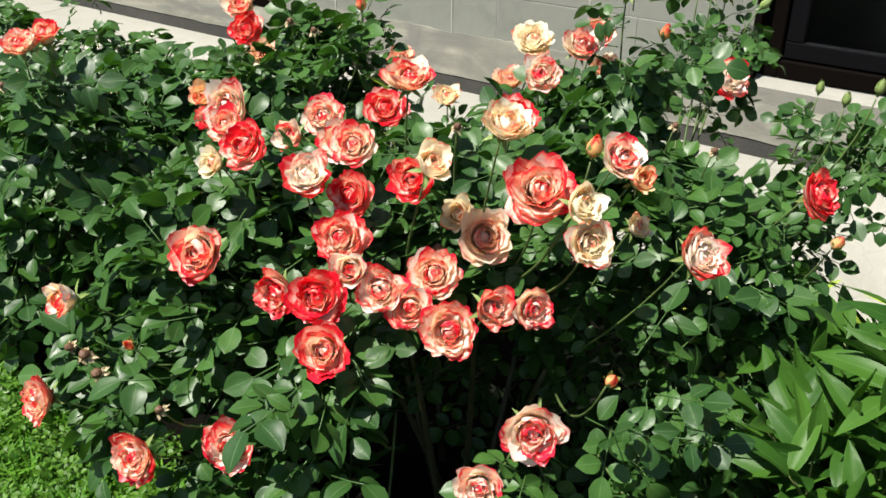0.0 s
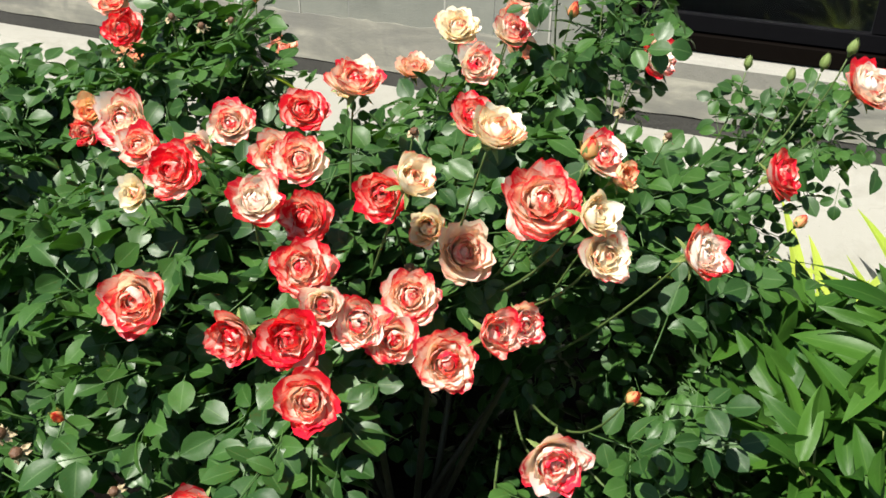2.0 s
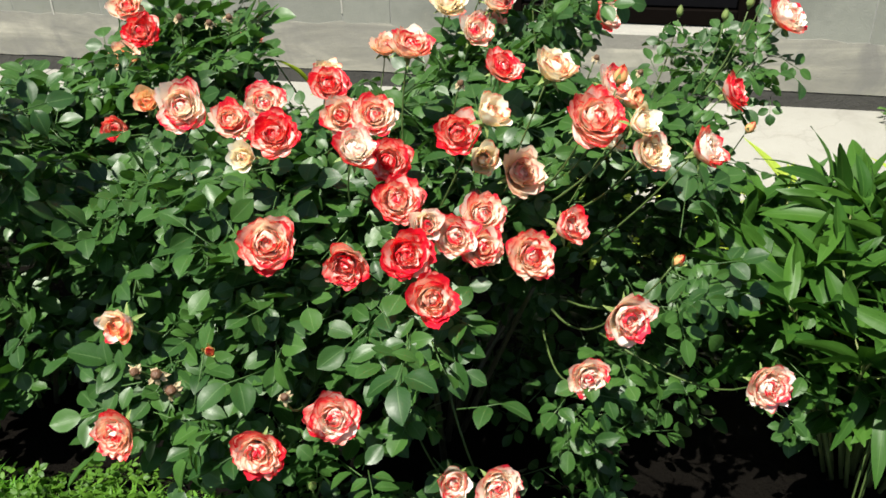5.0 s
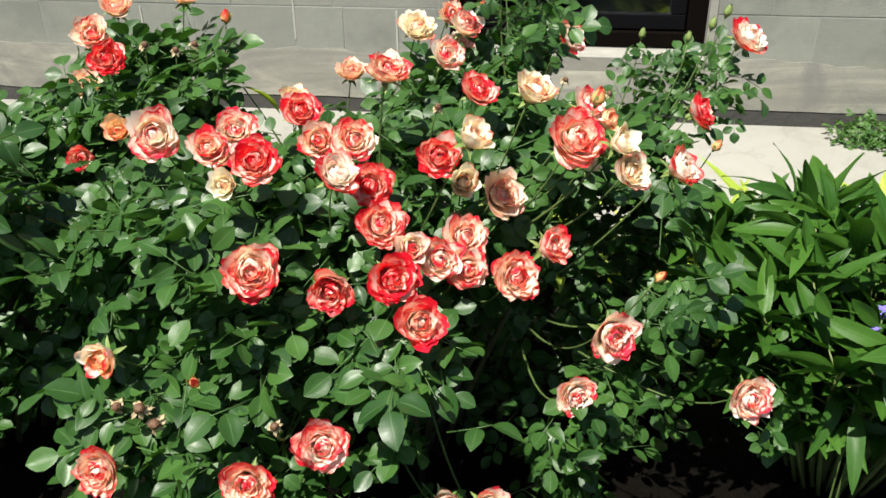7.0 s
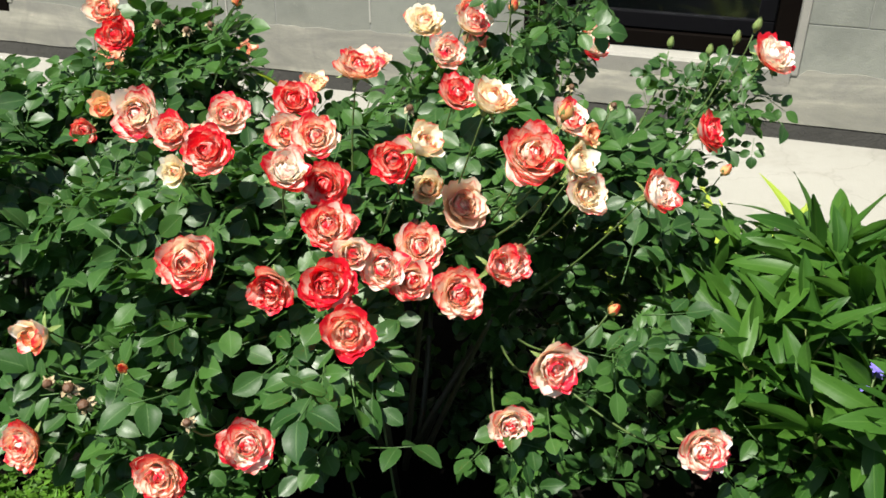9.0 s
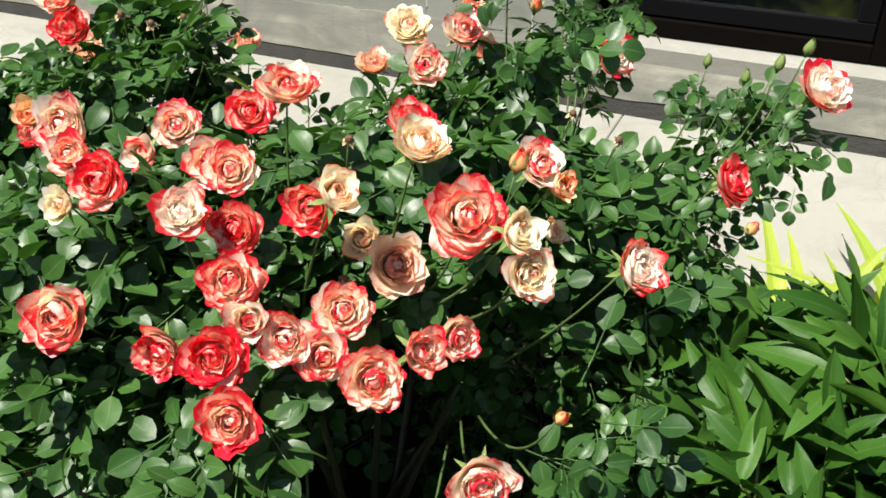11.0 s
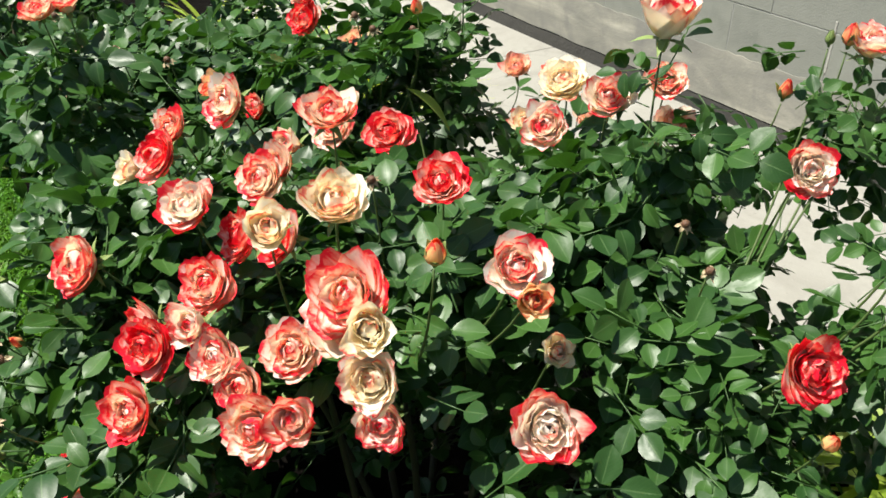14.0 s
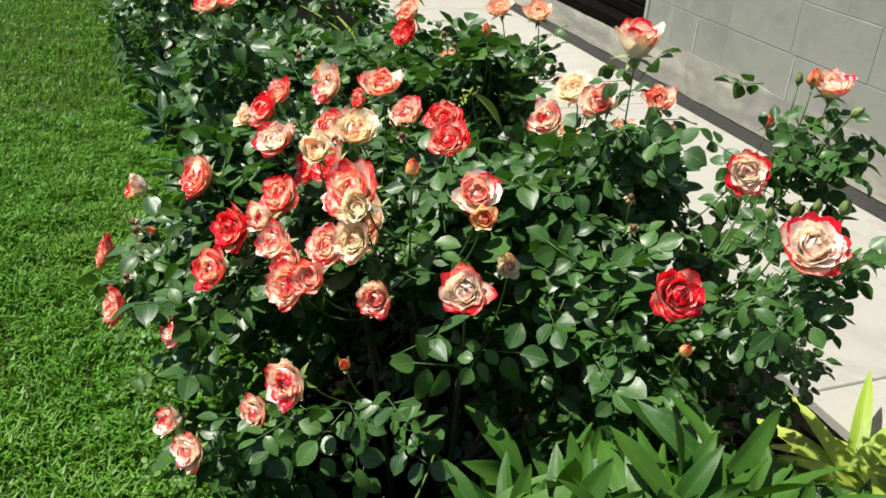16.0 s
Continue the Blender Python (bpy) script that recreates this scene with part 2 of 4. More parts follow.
def grass_material():
    k = Mat("grass_blade", 0.5, 0.3)
    patch = k.noise(2.5, 4)
    col = k.mix(k.island(), (0.028, 0.105, 0.007), (0.09, 0.25, 0.014))
    col = k.mix(k.math("MULTIPLY", k.ramp(patch, ((0.45, (0, 0, 0)), (0.7, (1, 1, 1)))), 0.35), col, (0.15, 0.25, 0.035))
    k.colour(col).translucent((0.18, 0.38, 0.035), 0.24)
    return k.m


CONCRETE = concrete()
# Dark bed soil taken near black: shade under the plants is in its colour.
SHADED_SOIL = earth("shaded_bed_soil", (0.0045, 0.0038, 0.003), (0.008, 0.0067, 0.005), (0.0026, 0.0022, 0.002))
TURF = earth("turf_soil", (0.03, 0.06, 0.012), (0.06, 0.085, 0.02), (0.035, 0.03, 0.018))
FAR = earth("far_ground", (0.07, 0.11, 0.03), (0.11, 0.15, 0.05), (0.07, 0.06, 0.04))
GRASS = grass_material()


def plain(name, c, rough=0.5, spec=0.5):
    k = Mat(name, rough, spec)
    k.colour(k.mix(k.noise(30, 4), c, tuple(0.7 * q for q in c))).bump(k.noise(90, 2), 0.15, 0.002)
    return k.m


FRAME_WOOD = plain("dark_brown_frame", (0.004, 0.0028, 0.0022), 0.8, 0.03)
FRAME_BLACK = plain("black_rail", (0.004, 0.004, 0.005), 0.8, 0.04)
# Near-black room walls: the darkness indoors is put into the colour.
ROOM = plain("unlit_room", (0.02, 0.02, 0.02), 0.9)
VIOLET = plain("violet_petal", (0.2, 0.16, 0.62), 0.5)
glass = Mat("window_glass", 0.03)
glass.b.inputs["Transmission Weight"].default_value = 1.0
glass.b.inputs["Base Color"].default_value = (0.75, 0.8, 0.82, 1)
GLASS = glass.m


# ---- building helpers ----
def empty(name, at, label, category, group="", kind=""):
    ob = new(name)
    ob.empty_display_size = 0.05
    ob.location = at
    return tagged(ob, label, category, group, kind)


def raw(name, verts, faces, material, uvs=None, smooth=True):
    """A mesh from arrays; uvs: one pair for each vertex."""
    me = bpy.data.meshes.new(name)
    me.from_pydata([tuple(map(float, v)) for v in verts], [], [tuple(int(i) for i in f) for f in faces])
    if uvs is not None:
        lay = me.uv_layers.new(name="UVMap")
        idx = np.empty(len(me.loops), dtype=np.int32)
        me.loops.foreach_get("vertex_index", idx)
        lay.data.foreach_set("uv", np.asarray(uvs, dtype=np.float32)[idx].ravel())
    if smooth:
        me.polygons.foreach_set("use_smooth", [True] * len(me.polygons))
    me.materials.append(material)
    return me


def part(name, data, parent, label="", m=None, material=None):
    """Links a mesh, or a bmesh, as one object under a thing or a part."""
    if isinstance(data, bmesh.types.BMesh):
        me = bpy.data.meshes.new(name)
        data.to_mesh(me)
        data.free()
        me.materials.append(material)
        data = me
    ob = new(name, data)
    ob.parent = parent
    if m is not None:
        ob.matrix_basis = m
    if label:
        tagged(ob, label)
    return ob


def box(bm, x0, x1, y0, y1, z0, z1, bevel=0.0):
    r = bmesh.ops.create_cube(bm, size=1.0, matrix=Matrix.Translation(((x0 + x1) / 2, (y0 + y1) / 2, (z0 + z1) / 2)) @ Matrix.Diagonal((x1 - x0, y1 - y0, z1 - z0, 1)))
    if bevel:
        edges = list({e for v in r["verts"] for e in v.link_edges})
        bmesh.ops.bevel(bm, geom=edges, offset=bevel, segments=1, affect="EDGES")


def frame_of(direction, up=(0, 0, 1), twist=0.0):
    """A rotation whose z points along direction."""
    z = Vector(direction).normalized()
    ref = Vector(up) if abs(z.dot(Vector(up))) < 0.98 else Vector((1, 0, 0))
    x = ref.cross(z).normalized()
    y = z.cross(x)
    return Matrix((x, y, z)).transposed().to_4x4() @ Matrix.Rotation(twist, 4, "Z")


def tube(points, r0, r1, sides=6):
    """Vertices and faces of a tapered stem through points."""
    pts = [Vector(p) for p in points]
    vs, fs = [], []
    side = None
    for i, p in enumerate(pts):
        d = (pts[min(i + 1, len(pts) - 1)] - pts[max(i - 1, 0)]).normalized()
        if side is None:
            side = d.orthogonal().normalized()
        side = (side - d * side.dot(d)).normalized()
        b = d.cross(side)
        r = r0 + (r1 - r0) * i / (len(pts) - 1)
        for k in range(sides):
            a = 2 * math.pi * k / sides
            vs.append(p + r * (math.cos(a) * side + math.sin(a) * b))
    for i in range(len(pts) - 1):
        for k in range(sides):
            a, b2 = i * sides + k, i * sides + (k + 1) % sides
            fs.append((a, b2, b2 + sides, a + sides))
    fs.append(tuple(range(sides))[::-1])
    fs.append(tuple((len(pts) - 1) * sides + k for k in range(sides)))
    return vs, fs


def bend(a, b, lift, n=7, rng=random):
    """Points of a stem that rises from a and arches over to b."""
    a, b = Vector(a), Vector(b)
    c = a.lerp(b, 0.55) + Vector((rng.uniform(-0.03, 0.03), rng.uniform(-0.03, 0.03), lift))
    return [a * (1 - t) ** 2 + c * (2 * t * (1 - t)) + b * t * t for t in [i / (n - 1) for i in range(n)]]


def join_arrays(chunks):
    vs, fs, uv, off = [], [], [], 0
    for v, f, u in chunks:
        vs.append(np.asarray(v, dtype=np.float64))
        uv.append(np.asarray(u, dtype=np.float64))
        fs.extend([tuple(i + off for i in q) for q in f])
        off += len(v)
    return np.concatenate(vs), fs, np.concatenate(uv)


def blade(length, width, fold=0.25, droop=0.2, nv=6, wave=0.0, pointed=1.0, serr=0.0, peak=0.45, twist=0.0):
    """A leaf along +y in the x-y plane, folded along its midrib, its normal +z. Vertices, faces, uvs."""
    vs, uv, fs = [], [], []
    for i in range(nv + 1):
        v = i / nv
        w = 0.0008
        if 0 < v < 1:
            w = width / 2 * math.sin(math.pi * v ** (math.log(0.5) / math.log(peak))) ** (1.0 if pointed == 1.0 else 0.66 if v < peak else 0.74)
        if serr and 0 < i < nv:
            w *= 1 + serr * (0.5 if i % 2 else -0.5)
        z = -droop * length * v * v
        tw = twist * v
        for u in (-1, -0.5, 0, 0.5, 1):
            h = abs(u) * w * fold - 0.35 * fold * w * u * u + wave * length * math.sin(v * 9 + u * 2) * abs(u)
            vs.append((u * w * math.cos(tw) - h * math.sin(tw), v * length, z + h * math.cos(tw) + u * w * math.sin(tw)))
            uv.append((0.5 + u / 2, v))
    for i in range(nv):
        for k in range(4):
            a = i * 5 + k
            fs.append((a, a + 1, a + 6, a + 5))
    return np.array(vs), fs, np.array(uv)


def put(chunk, m):
    v, f, u = chunk
    a = np.array(m)
    return v @ a[:3, :3].T + a[:3, 3], f, u


# ---- ground, pavement, bed, lawn ----
def sheet(name, x0, x1, y0, y1, step, z, rough, material, label, seed, kind="structure"):
    nx, ny = max(2, round((x1 - x0) / step)), max(2, round((y1 - y0) / step))
    vs, fs = [], []
    for j in range(ny + 1):
        for i in range(nx + 1):
            x, y = x0 + (x1 - x0) * i / nx, y0 + (y1 - y0) * j / ny
            vs.append((x, y, z + rough * noise.noise(Vector((x * 3 + seed, y * 3, 0))) + rough * 0.5 * noise.noise(Vector((x * 11, y * 11, seed)))))
    for j in range(ny):
        for i in range(nx):
            a = j * (nx + 1) + i
            fs.append((a, a + 1, a + nx + 2, a + nx + 1))
    ob = new(name, raw(name, vs, fs, material))
    ob.matrix_world = WALL
    return tagged(ob, label, name.split("_")[0], kind=kind)


sheet("ground", -400, 400, -400, 400, 50, -0.09, 0.0, FAR, "grassy garden ground that runs to the horizon", 1)
bed = sheet("flower_bed", -9, 5, -2.4, -0.98, 0.06, -0.03, 0.025, SHADED_SOIL, "dark bare soil of the flower bed with plant shade in its colour", 3)
lawn = sheet("lawn", -9, 5, -7, -2.36, 0.1, -0.02, 0.015, TURF, "turf under the short green grass", 5)

pave = new("pavement")
tagged(pave, "pale cracked concrete path along the house wall", "pavement", kind="structure")
pave.matrix_world = WALL
edges = [-9.0, -4.9, -2.9, -0.75, 1.35, 3.2, 5.0]
for a, b in zip(edges, edges[1:]):
    bm = bmesh.new()
    box(bm, a + 0.0015, b - 0.0015, -1.02, -0.002, -0.1, 0.0, 0.004)
    part("slab", bm, pave, material=CONCRETE)

# ---- house wall with two low windows ----
WINDOWS = ((-4.45, -3.27), (-0.885, 0.08))
COURSE, LEN = 0.208, 0.417
Z0 = 0.22


def wall_pieces(x0, x1, keep_open):
    out = [(x0, x1)]
    for a, b in (WINDOWS if keep_open else ()):
        out = [q for p, r in out for q in ((p, min(r, a)), (max(p, b), r)) if q[1] - q[0] > 0.012]
    return out


house = new("wall_house")
house.matrix_world = WALL
tagged(house, "grey concrete block house wall with a plastered plinth", "wall", kind="structure")
bm = bmesh.new()
for a, b in wall_pieces(-9, 5, True):
    box(bm, a, b, 0.0014, 0.3, 0.05, 1.66)
box(bm, -9, 5, 0.0014, 0.3, 1.66, 3.0)
for a, b in WINDOWS:
    box(bm, a, b, 0.02, 0.3, 0.05, 0.235)
part("wall_core", bm, house, "mortar bed behind the blocks", material=MORTAR)

# near-black foot strip and plastered plinth with an uneven upper edge
bm = bmesh.new()
box(bm, -9, 5, -0.004, 0.2, -0.1, 0.058)
part("tarred_foot", bm, house, "near-black strip at the foot of the wall", material=FOOT_BAND)
vs, fs = [], []
n = 420
for i in range(n + 1):
    x = -9 + 14 * i / n
    top = 0.252 + 0.03 * noise.noise(Vector((x * 2.2, 0, 0))) + 0.022 * noise.noise(Vector((x * 7, 3, 0))) + 0.008 * noise.noise(Vector((x * 25, 5, 0)))
    for a, b in WINDOWS:
        if a - 0.03 < x < b + 0.03:
            top = 0.232
    low = 0.062 + 0.006 * noise.noise(Vector((x * 6, 7, 0)))
    vs += [(x, 0.02, low), (x, -0.007, low), (x, -0.0065 + 0.002 * noise.noise(Vector((x * 5, 1, 0))), (low + top) / 2), (x, -0.0022, top), (x, 0.006, top + 0.001)]
for i in range(n):
    for k in range(4):
        a = i * 5 + k
        fs.append((a, a + 5, a + 6, a + 1))
part("plinth", raw("plinth", vs, fs, PLASTER, smooth=False), house, "rough beige plaster band low on the wall")

# window fittings
for wi, (a, b) in enumerate(WINDOWS):
    win = new("window_%d" % (wi + 1))
    win.matrix_world = WALL
    tagged(win, "low dark brown window set deep in the block wall", "window", kind="structure")
    # sloping sill
    vs = [(a, 0.066, 0.284), (b, 0.066, 0.284), (b, 0.0, 0.268), (a, 0.0, 0.268), (b, -0.012, 0.258), (a, -0.012, 0.258), (b, -0.002, 0.185), (a, -0.002, 0.185), (a, 0.066, 0.2), (b, 0.066, 0.2)]
    part("window_sill", raw("window_sill", vs, [(0, 3, 2, 1), (3, 5, 4, 2), (5, 7, 6, 4), (7, 8, 9, 6), (0, 1, 9, 8), (0, 8, 7, 5, 3), (1, 2, 4, 6, 9)], SILL if wi else FRAME_WOOD, smooth=False), win, "pale rendered sloping sill" if wi else "dark stained sill")
    bm = bmesh.new()
    box(bm, a - 0.02, a + 0.006, -0.004, 0.045, 0.262, 1.64, 0.003)
    part("reveal_lining", bm, win, "dark brown wooden lining", material=FRAME_WOOD)
    bm = bmesh.new()
    box(bm, b - 0.004, b + 0.026, -0.006, 0.13, 0.24, 1.64, 0.003)
    part("reveal_strip", bm, win, "pale plaster edge of the opening", material=SILL)
    for x0, x1, z0, z1 in ((a, a + 0.075, 0.285, 1.64), (b - 0.075, b, 0.285, 1.64), (a + 0.075, b - 0.075, 0.285, 0.345), (a + 0.075, b - 0.075, 1.56, 1.64)):
        bm = bmesh.new()
        box(bm, x0, x1, 0.045, 0.115, z0, z1, 0.004)
        part("window_frame", bm, win, material=FRAME_WOOD)
    for x0, x1, z0, z1 in ((a + 0.08, b - 0.08, 0.35, 0.41), (a + 0.08, a + 0.14, 0.41, 1.55), (b - 0.14, b - 0.08, 0.41, 1.55), (a + 0.08, b - 0.08, 1.5, 1.55)):
        bm = bmesh.new()
        box(bm, x0, x1, 0.06, 0.1, z0, z1, 0.004)
        part("sash", bm, win, "black sash rail", material=FRAME_BLACK)
    bm = bmesh.new()
    box(bm, a + 0.13, b - 0.13, 0.077, 0.083, 0.4, 1.51)
    pane = part("pane", bm, win, "dark reflecting glass", material=GLASS)
    pane.visible_shadow = False
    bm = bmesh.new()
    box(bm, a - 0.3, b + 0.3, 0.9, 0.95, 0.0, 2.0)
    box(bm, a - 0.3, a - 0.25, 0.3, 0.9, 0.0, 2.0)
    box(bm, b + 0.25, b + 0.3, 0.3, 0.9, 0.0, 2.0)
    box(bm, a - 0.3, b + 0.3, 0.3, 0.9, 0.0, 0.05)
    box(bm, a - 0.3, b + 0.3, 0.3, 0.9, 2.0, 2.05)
    part("room_behind", bm, win, "room behind the glass, indoor darkness put into its colour", material=ROOM)

roof = new("roof_edge")
roof.matrix_world = WALL
tagged(roof, "plain board under the eaves of the house", "roof", kind="structure")
bm = bmesh.new()
box(bm, -9, 5, 0.0, 1.2, 3.0, 3.06, 0.004)
part("board", bm, roof, material=FRAME_WOOD)


# ---- roses ----
def petal_grid(f, seed, spread, tall, nu=10, nv=8):
    """One shell-shaped petal at azimuth 0. f: 0 innermost, 1 outermost. spread: how wide the bloom stands open."""
    rng = random.Random(seed)
    length = (0.40 + 0.22 * f) * tall * rng.uniform(0.95, 1.04)
    base = radians(60 + 32 * f * spread)
    mid = radians(2 + 50 * f ** 0.9 * spread + rng.uniform(-9, 9))
    tip = mid + radians(-95 * (1 - f) ** 1.6 - 18 + rng.uniform(-8, 34) * (0.25 + f) * spread)
    steps = 40
    rs, zs = [0.015], [0.0]
    for i in range(steps):
        v = (i + 0.5) / steps
        a = base + (mid - base) * min(1.0, v / 0.4) ** 0.8
        if v > 0.58:
            a += (tip - mid) * ((v - 0.58) / 0.42) ** 1.3
        rs.append(rs[-1] + math.sin(a) * length / steps)
        zs.append(zs[-1] + math.cos(a) * length / steps)
    half = (0.14 + 0.17 * f) * rng.uniform(0.85, 1.2)
    flat = rng.uniform(1.0, 1.35)
    lean = rng.uniform(-0.16, 0.16)
    ph, ph2, sd = rng.uniform(0, 6.28), rng.uniform(0, 6.28), rng.uniform(0, 50)
    notch = rng.choice((0.0, 0.0, 0.05, 0.09))
    point = rng.choice((0.0, 0.0, 0.0, 0.05))
    ruffle = (0.014 + 0.018 * f) * rng.uniform(0.5, 1.5)
    vs, uv, fs = [], [], []
    for i in range(nv + 1):
        v = i / nv
        w = half * math.sin(math.pi * (0.09 + 0.56 * v)) ** 0.8
        for j in range(nu + 1):
            u = 2 * j / nu - 1
            edge = abs(u)
            vv = v * (1 - 0.36 * edge ** 2.3 - notch * math.exp(-(u / 0.2) ** 2) + point * (math.exp(-(u / 0.18) ** 2) - 0.6))
            k = max(0.0, min(1.0, vv)) * steps
            k0 = min(steps - 1, int(k))
            r = rs[k0] + (rs[k0 + 1] - rs[k0]) * (k - k0)
            z = zs[k0] + (zs[k0 + 1] - zs[k0]) * (k - k0)
            dent = 0.075 * (0.6 + 0.5 * f) * v * noise.noise(Vector((u * 1.3 + sd, v * 2.2, sd)))
            wave = ruffle * v * v * (math.sin(4.2 * u + ph) + 0.6 * math.sin(9.5 * u + ph2)) + dent
            r, z = r + wave * math.cos(mid) - 0.05 * (1 - f) * edge ** 2 * v, z + wave * math.sin(mid) * 0.8 + 0.03 * edge ** 2 * v
            rad = max(r, 0.07) * flat
            a = max(-2.2, min(2.2, u * w / rad + lean * v))
            vs.append((r - rad * (1 - math.cos(a)), rad * math.sin(a), z))
            uv.append((j / nu, v))
    for i in range(nv):
        for j in range(nu):
            a = i * (nu + 1) + j
            fs.append((a, a + 1, a + nu + 2, a + nu + 1))
    return np.array(vs), fs, np.array(uv)


FORMS = {"rosette": (56, 1.0, 1.0, 13), "cup": (42, 0.8, 1.04, 11), "half": (22, 0.48, 1.1, 7)}
SETS = {}


def bloom_set(form, colour, outside, seed):
    """The shared meshes of one kind of bloom: its heart, its outer petals and its calyx."""
    key = (form, colour, outside, seed)
    if key not in SETS:
        count, spread, tall, outer = FORMS[form]
        rng = random.Random(seed * 31 + len(form))
        turn = rng.uniform(0, 6.28)
        heart, singles = [], []
        for i in range(count):
            f = min(1.0, 1.1 * i / (count - 1))
            turn += 2.39996 + rng.uniform(-0.6, 0.6)
            g = petal_grid(f, seed * 1000 + i, spread, tall)
            tilt = Matrix.Rotation(turn, 4, "Z") @ Matrix.Rotation(rng.uniform(-0.14, 0.14) * (1.1 - 0.5 * f), 4, "Y")
            if i < count - outer:
                heart.append(put(g, tilt))
            else:
                singles.append((raw("petal", g[0], g[1], PETALS[outside], g[2]), tilt))
        v, f2, u = join_arrays(heart)
        calyx = []
        for k in range(5):
            b = blade(0.34, 0.1, 0.3, 0.5, 4)
            calyx.append(put(b, Matrix.Rotation(k * 1.2566, 4, "Z") @ Matrix.Translation((0, 0.03, -0.02)) @ Matrix.Rotation(0.35, 4, "X")))
        hv, hf = tube([(0, 0, -0.16), (0, 0, -0.12), (0, 0, -0.06), (0, 0, 0.02)], 0.05, 0.1, 8)
        calyx.append((np.array([tuple(p) for p in hv]), hf, np.zeros((len(hv), 2))))
        cv, cf, cu = join_arrays(calyx)
        SETS[key] = (raw("bloom", v, f2, PETALS[colour], u), singles, raw("calyx", cv, cf, SEPAL, cu))
    return SETS[key]


BLOOMS = []       # place, facing and size of each bloom, for the stems and leaves
LOOK = {"red": "deep red", "coral": "coral pink", "rimmed": "cream and red-rimmed", "cream": "pale cream", "pale": "creamy white", "peach": "peach-orange", "faded": "faded pink"}
SHAPE = {"rosette": "fully open", "cup": "half-cupped open", "half": "half-open"}


def bloom(bush, at, size, az, el, form="rosette", colour="coral", outside=""):
    rng = random.Random(int(1000 * (at[0] + 3) + 77 * at[1] * 100))
    d = Vector((math.cos(radians(az)) * math.cos(radians(el)), math.sin(radians(az)) * math.cos(radians(el)), math.sin(radians(el))))
    heart, singles, calyx = bloom_set(form, colour, outside or colour, rng.randint(1, 4))
    k = size * (1.0 if form == "rosette" else 1.1 if form == "cup" else 1.35)
    p = Vector(at) - d * 0.27 * k
    m = Matrix.Translation(p) @ frame_of(d, twist=rng.uniform(0, 6.28)) @ Matrix.Diagonal((k, k, k * rng.uniform(0.9, 1.1), 1))
    ob = part("bloom", heart, bush, "%s %s rose with %s petals" % (SHAPE[form], LOOK[colour], "ruffled" if not outside else LOOK[outside] + " outer"), Matrix.Translation(-bush.location) @ m)
    for me, tilt in singles:
        part("petal", me, ob, m=tilt)
    part("calyx", calyx, ob)
    BLOOMS.append((bush, Vector(at), d, k))


def ovoid(v, fat=0.2):
    """Radius of a closed bud at the share v of its height: a round belly and a drawn-out tip."""
    return fat * math.sin(math.pi * min(1.0, 0.1 + 0.9 * v ** 0.75)) ** 0.85 * (1 - 0.18 * v) + 0.012 * (1 - v)


def bud_mesh(seed, colour, fat=0.2):
    """Overlapping petals wound round a closed bud 0.8 high."""
    ch = []
    rng = random.Random(seed)
    for i in range(6):
        vs, uv, fs = [], [], []
        grow, reach = 1 + 0.03 * i, 0.82 + 0.03 * i + rng.uniform(-0.03, 0.03)
        for a in range(8):
            v = a / 7
            for b in range(7):
                u = 2 * b / 6 - 1
                h = v * (1 - 0.14 * u * u)
                ang = u * (1.15 - 0.25 * v) + 0.5 * v
                r = ovoid(h * reach, fat) * grow + 0.012 * v * v * (1 + u)
                vs.append((r * math.cos(ang), r * math.sin(ang), 0.8 * h * reach))
                uv.append((b / 6, 0.25 + 0.75 * v))
        for a in range(7):
            for b in range(6):
                k = a * 7 + b
                fs.append((k, k + 1, k + 8, k + 7))
        ch.append(put((np.array(vs), fs, np.array(uv)), Matrix.Rotation(i * 2.4, 4, "Z")))
    v, f, u = join_arrays(ch)
    return raw("bud", v, f, colour, u)


def bud_sepals(closed):
    """Five narrow sepals on a round hip: laid over the bud when closed, standing off its lower half when not."""
    ch = []
    rng = random.Random(3)
    for k in range(5):
        vs, uv, fs = [], [], []
        reach = (0.92 if closed else 0.72) * rng.uniform(0.92, 1.06)
        off = 0.0 if closed else rng.uniform(0.1, 0.3)
        for a in range(8):
            v = a / 7
            for b in range(4):
                u = 2 * b / 3 - 1
                w = (0.66 if closed else 0.5) * (1 - v ** 1.6) + 0.02
                r = ovoid(v * reach) * 1.13 + 0.012 + off * v ** 2.2
                vs.append((r * math.cos(u * w), r * math.sin(u * w), 0.8 * v * reach - off * 0.5 * v ** 3 + (0.06 * v if closed else 0)))
                uv.append((b / 3, v))
        for a in range(7):
            for b in range(3):
                q = a * 4 + b
                fs.append((q, q + 1, q + 5, q + 4))
        ch.append(put((np.array(vs), fs, np.array(uv)), Matrix.Rotation(k * 1.2566, 4, "Z")))
    for pts, r0, r1 in (([(0, 0, -0.16), (0, 0, -0.1), (0, 0, -0.02), (0, 0, 0.04)], 0.05, 0.12),):
        hv, hf = tube(pts, r0, r1, 8)
        ch.append((np.array([tuple(p) for p in hv]), hf, np.zeros((len(hv), 2))))
    v, f, u = join_arrays(ch)
    return raw("bud_calyx", v, f, SEPAL, u)


BUDS = [bud_mesh(5, PETALS["bud"]), bud_mesh(6, PETALS["bud"], 0.24)]
GREEN_BUD = bud_mesh(7, SEPAL, 0.19)
SEPALS = {True: bud_sepals(True), False: bud_sepals(False)}


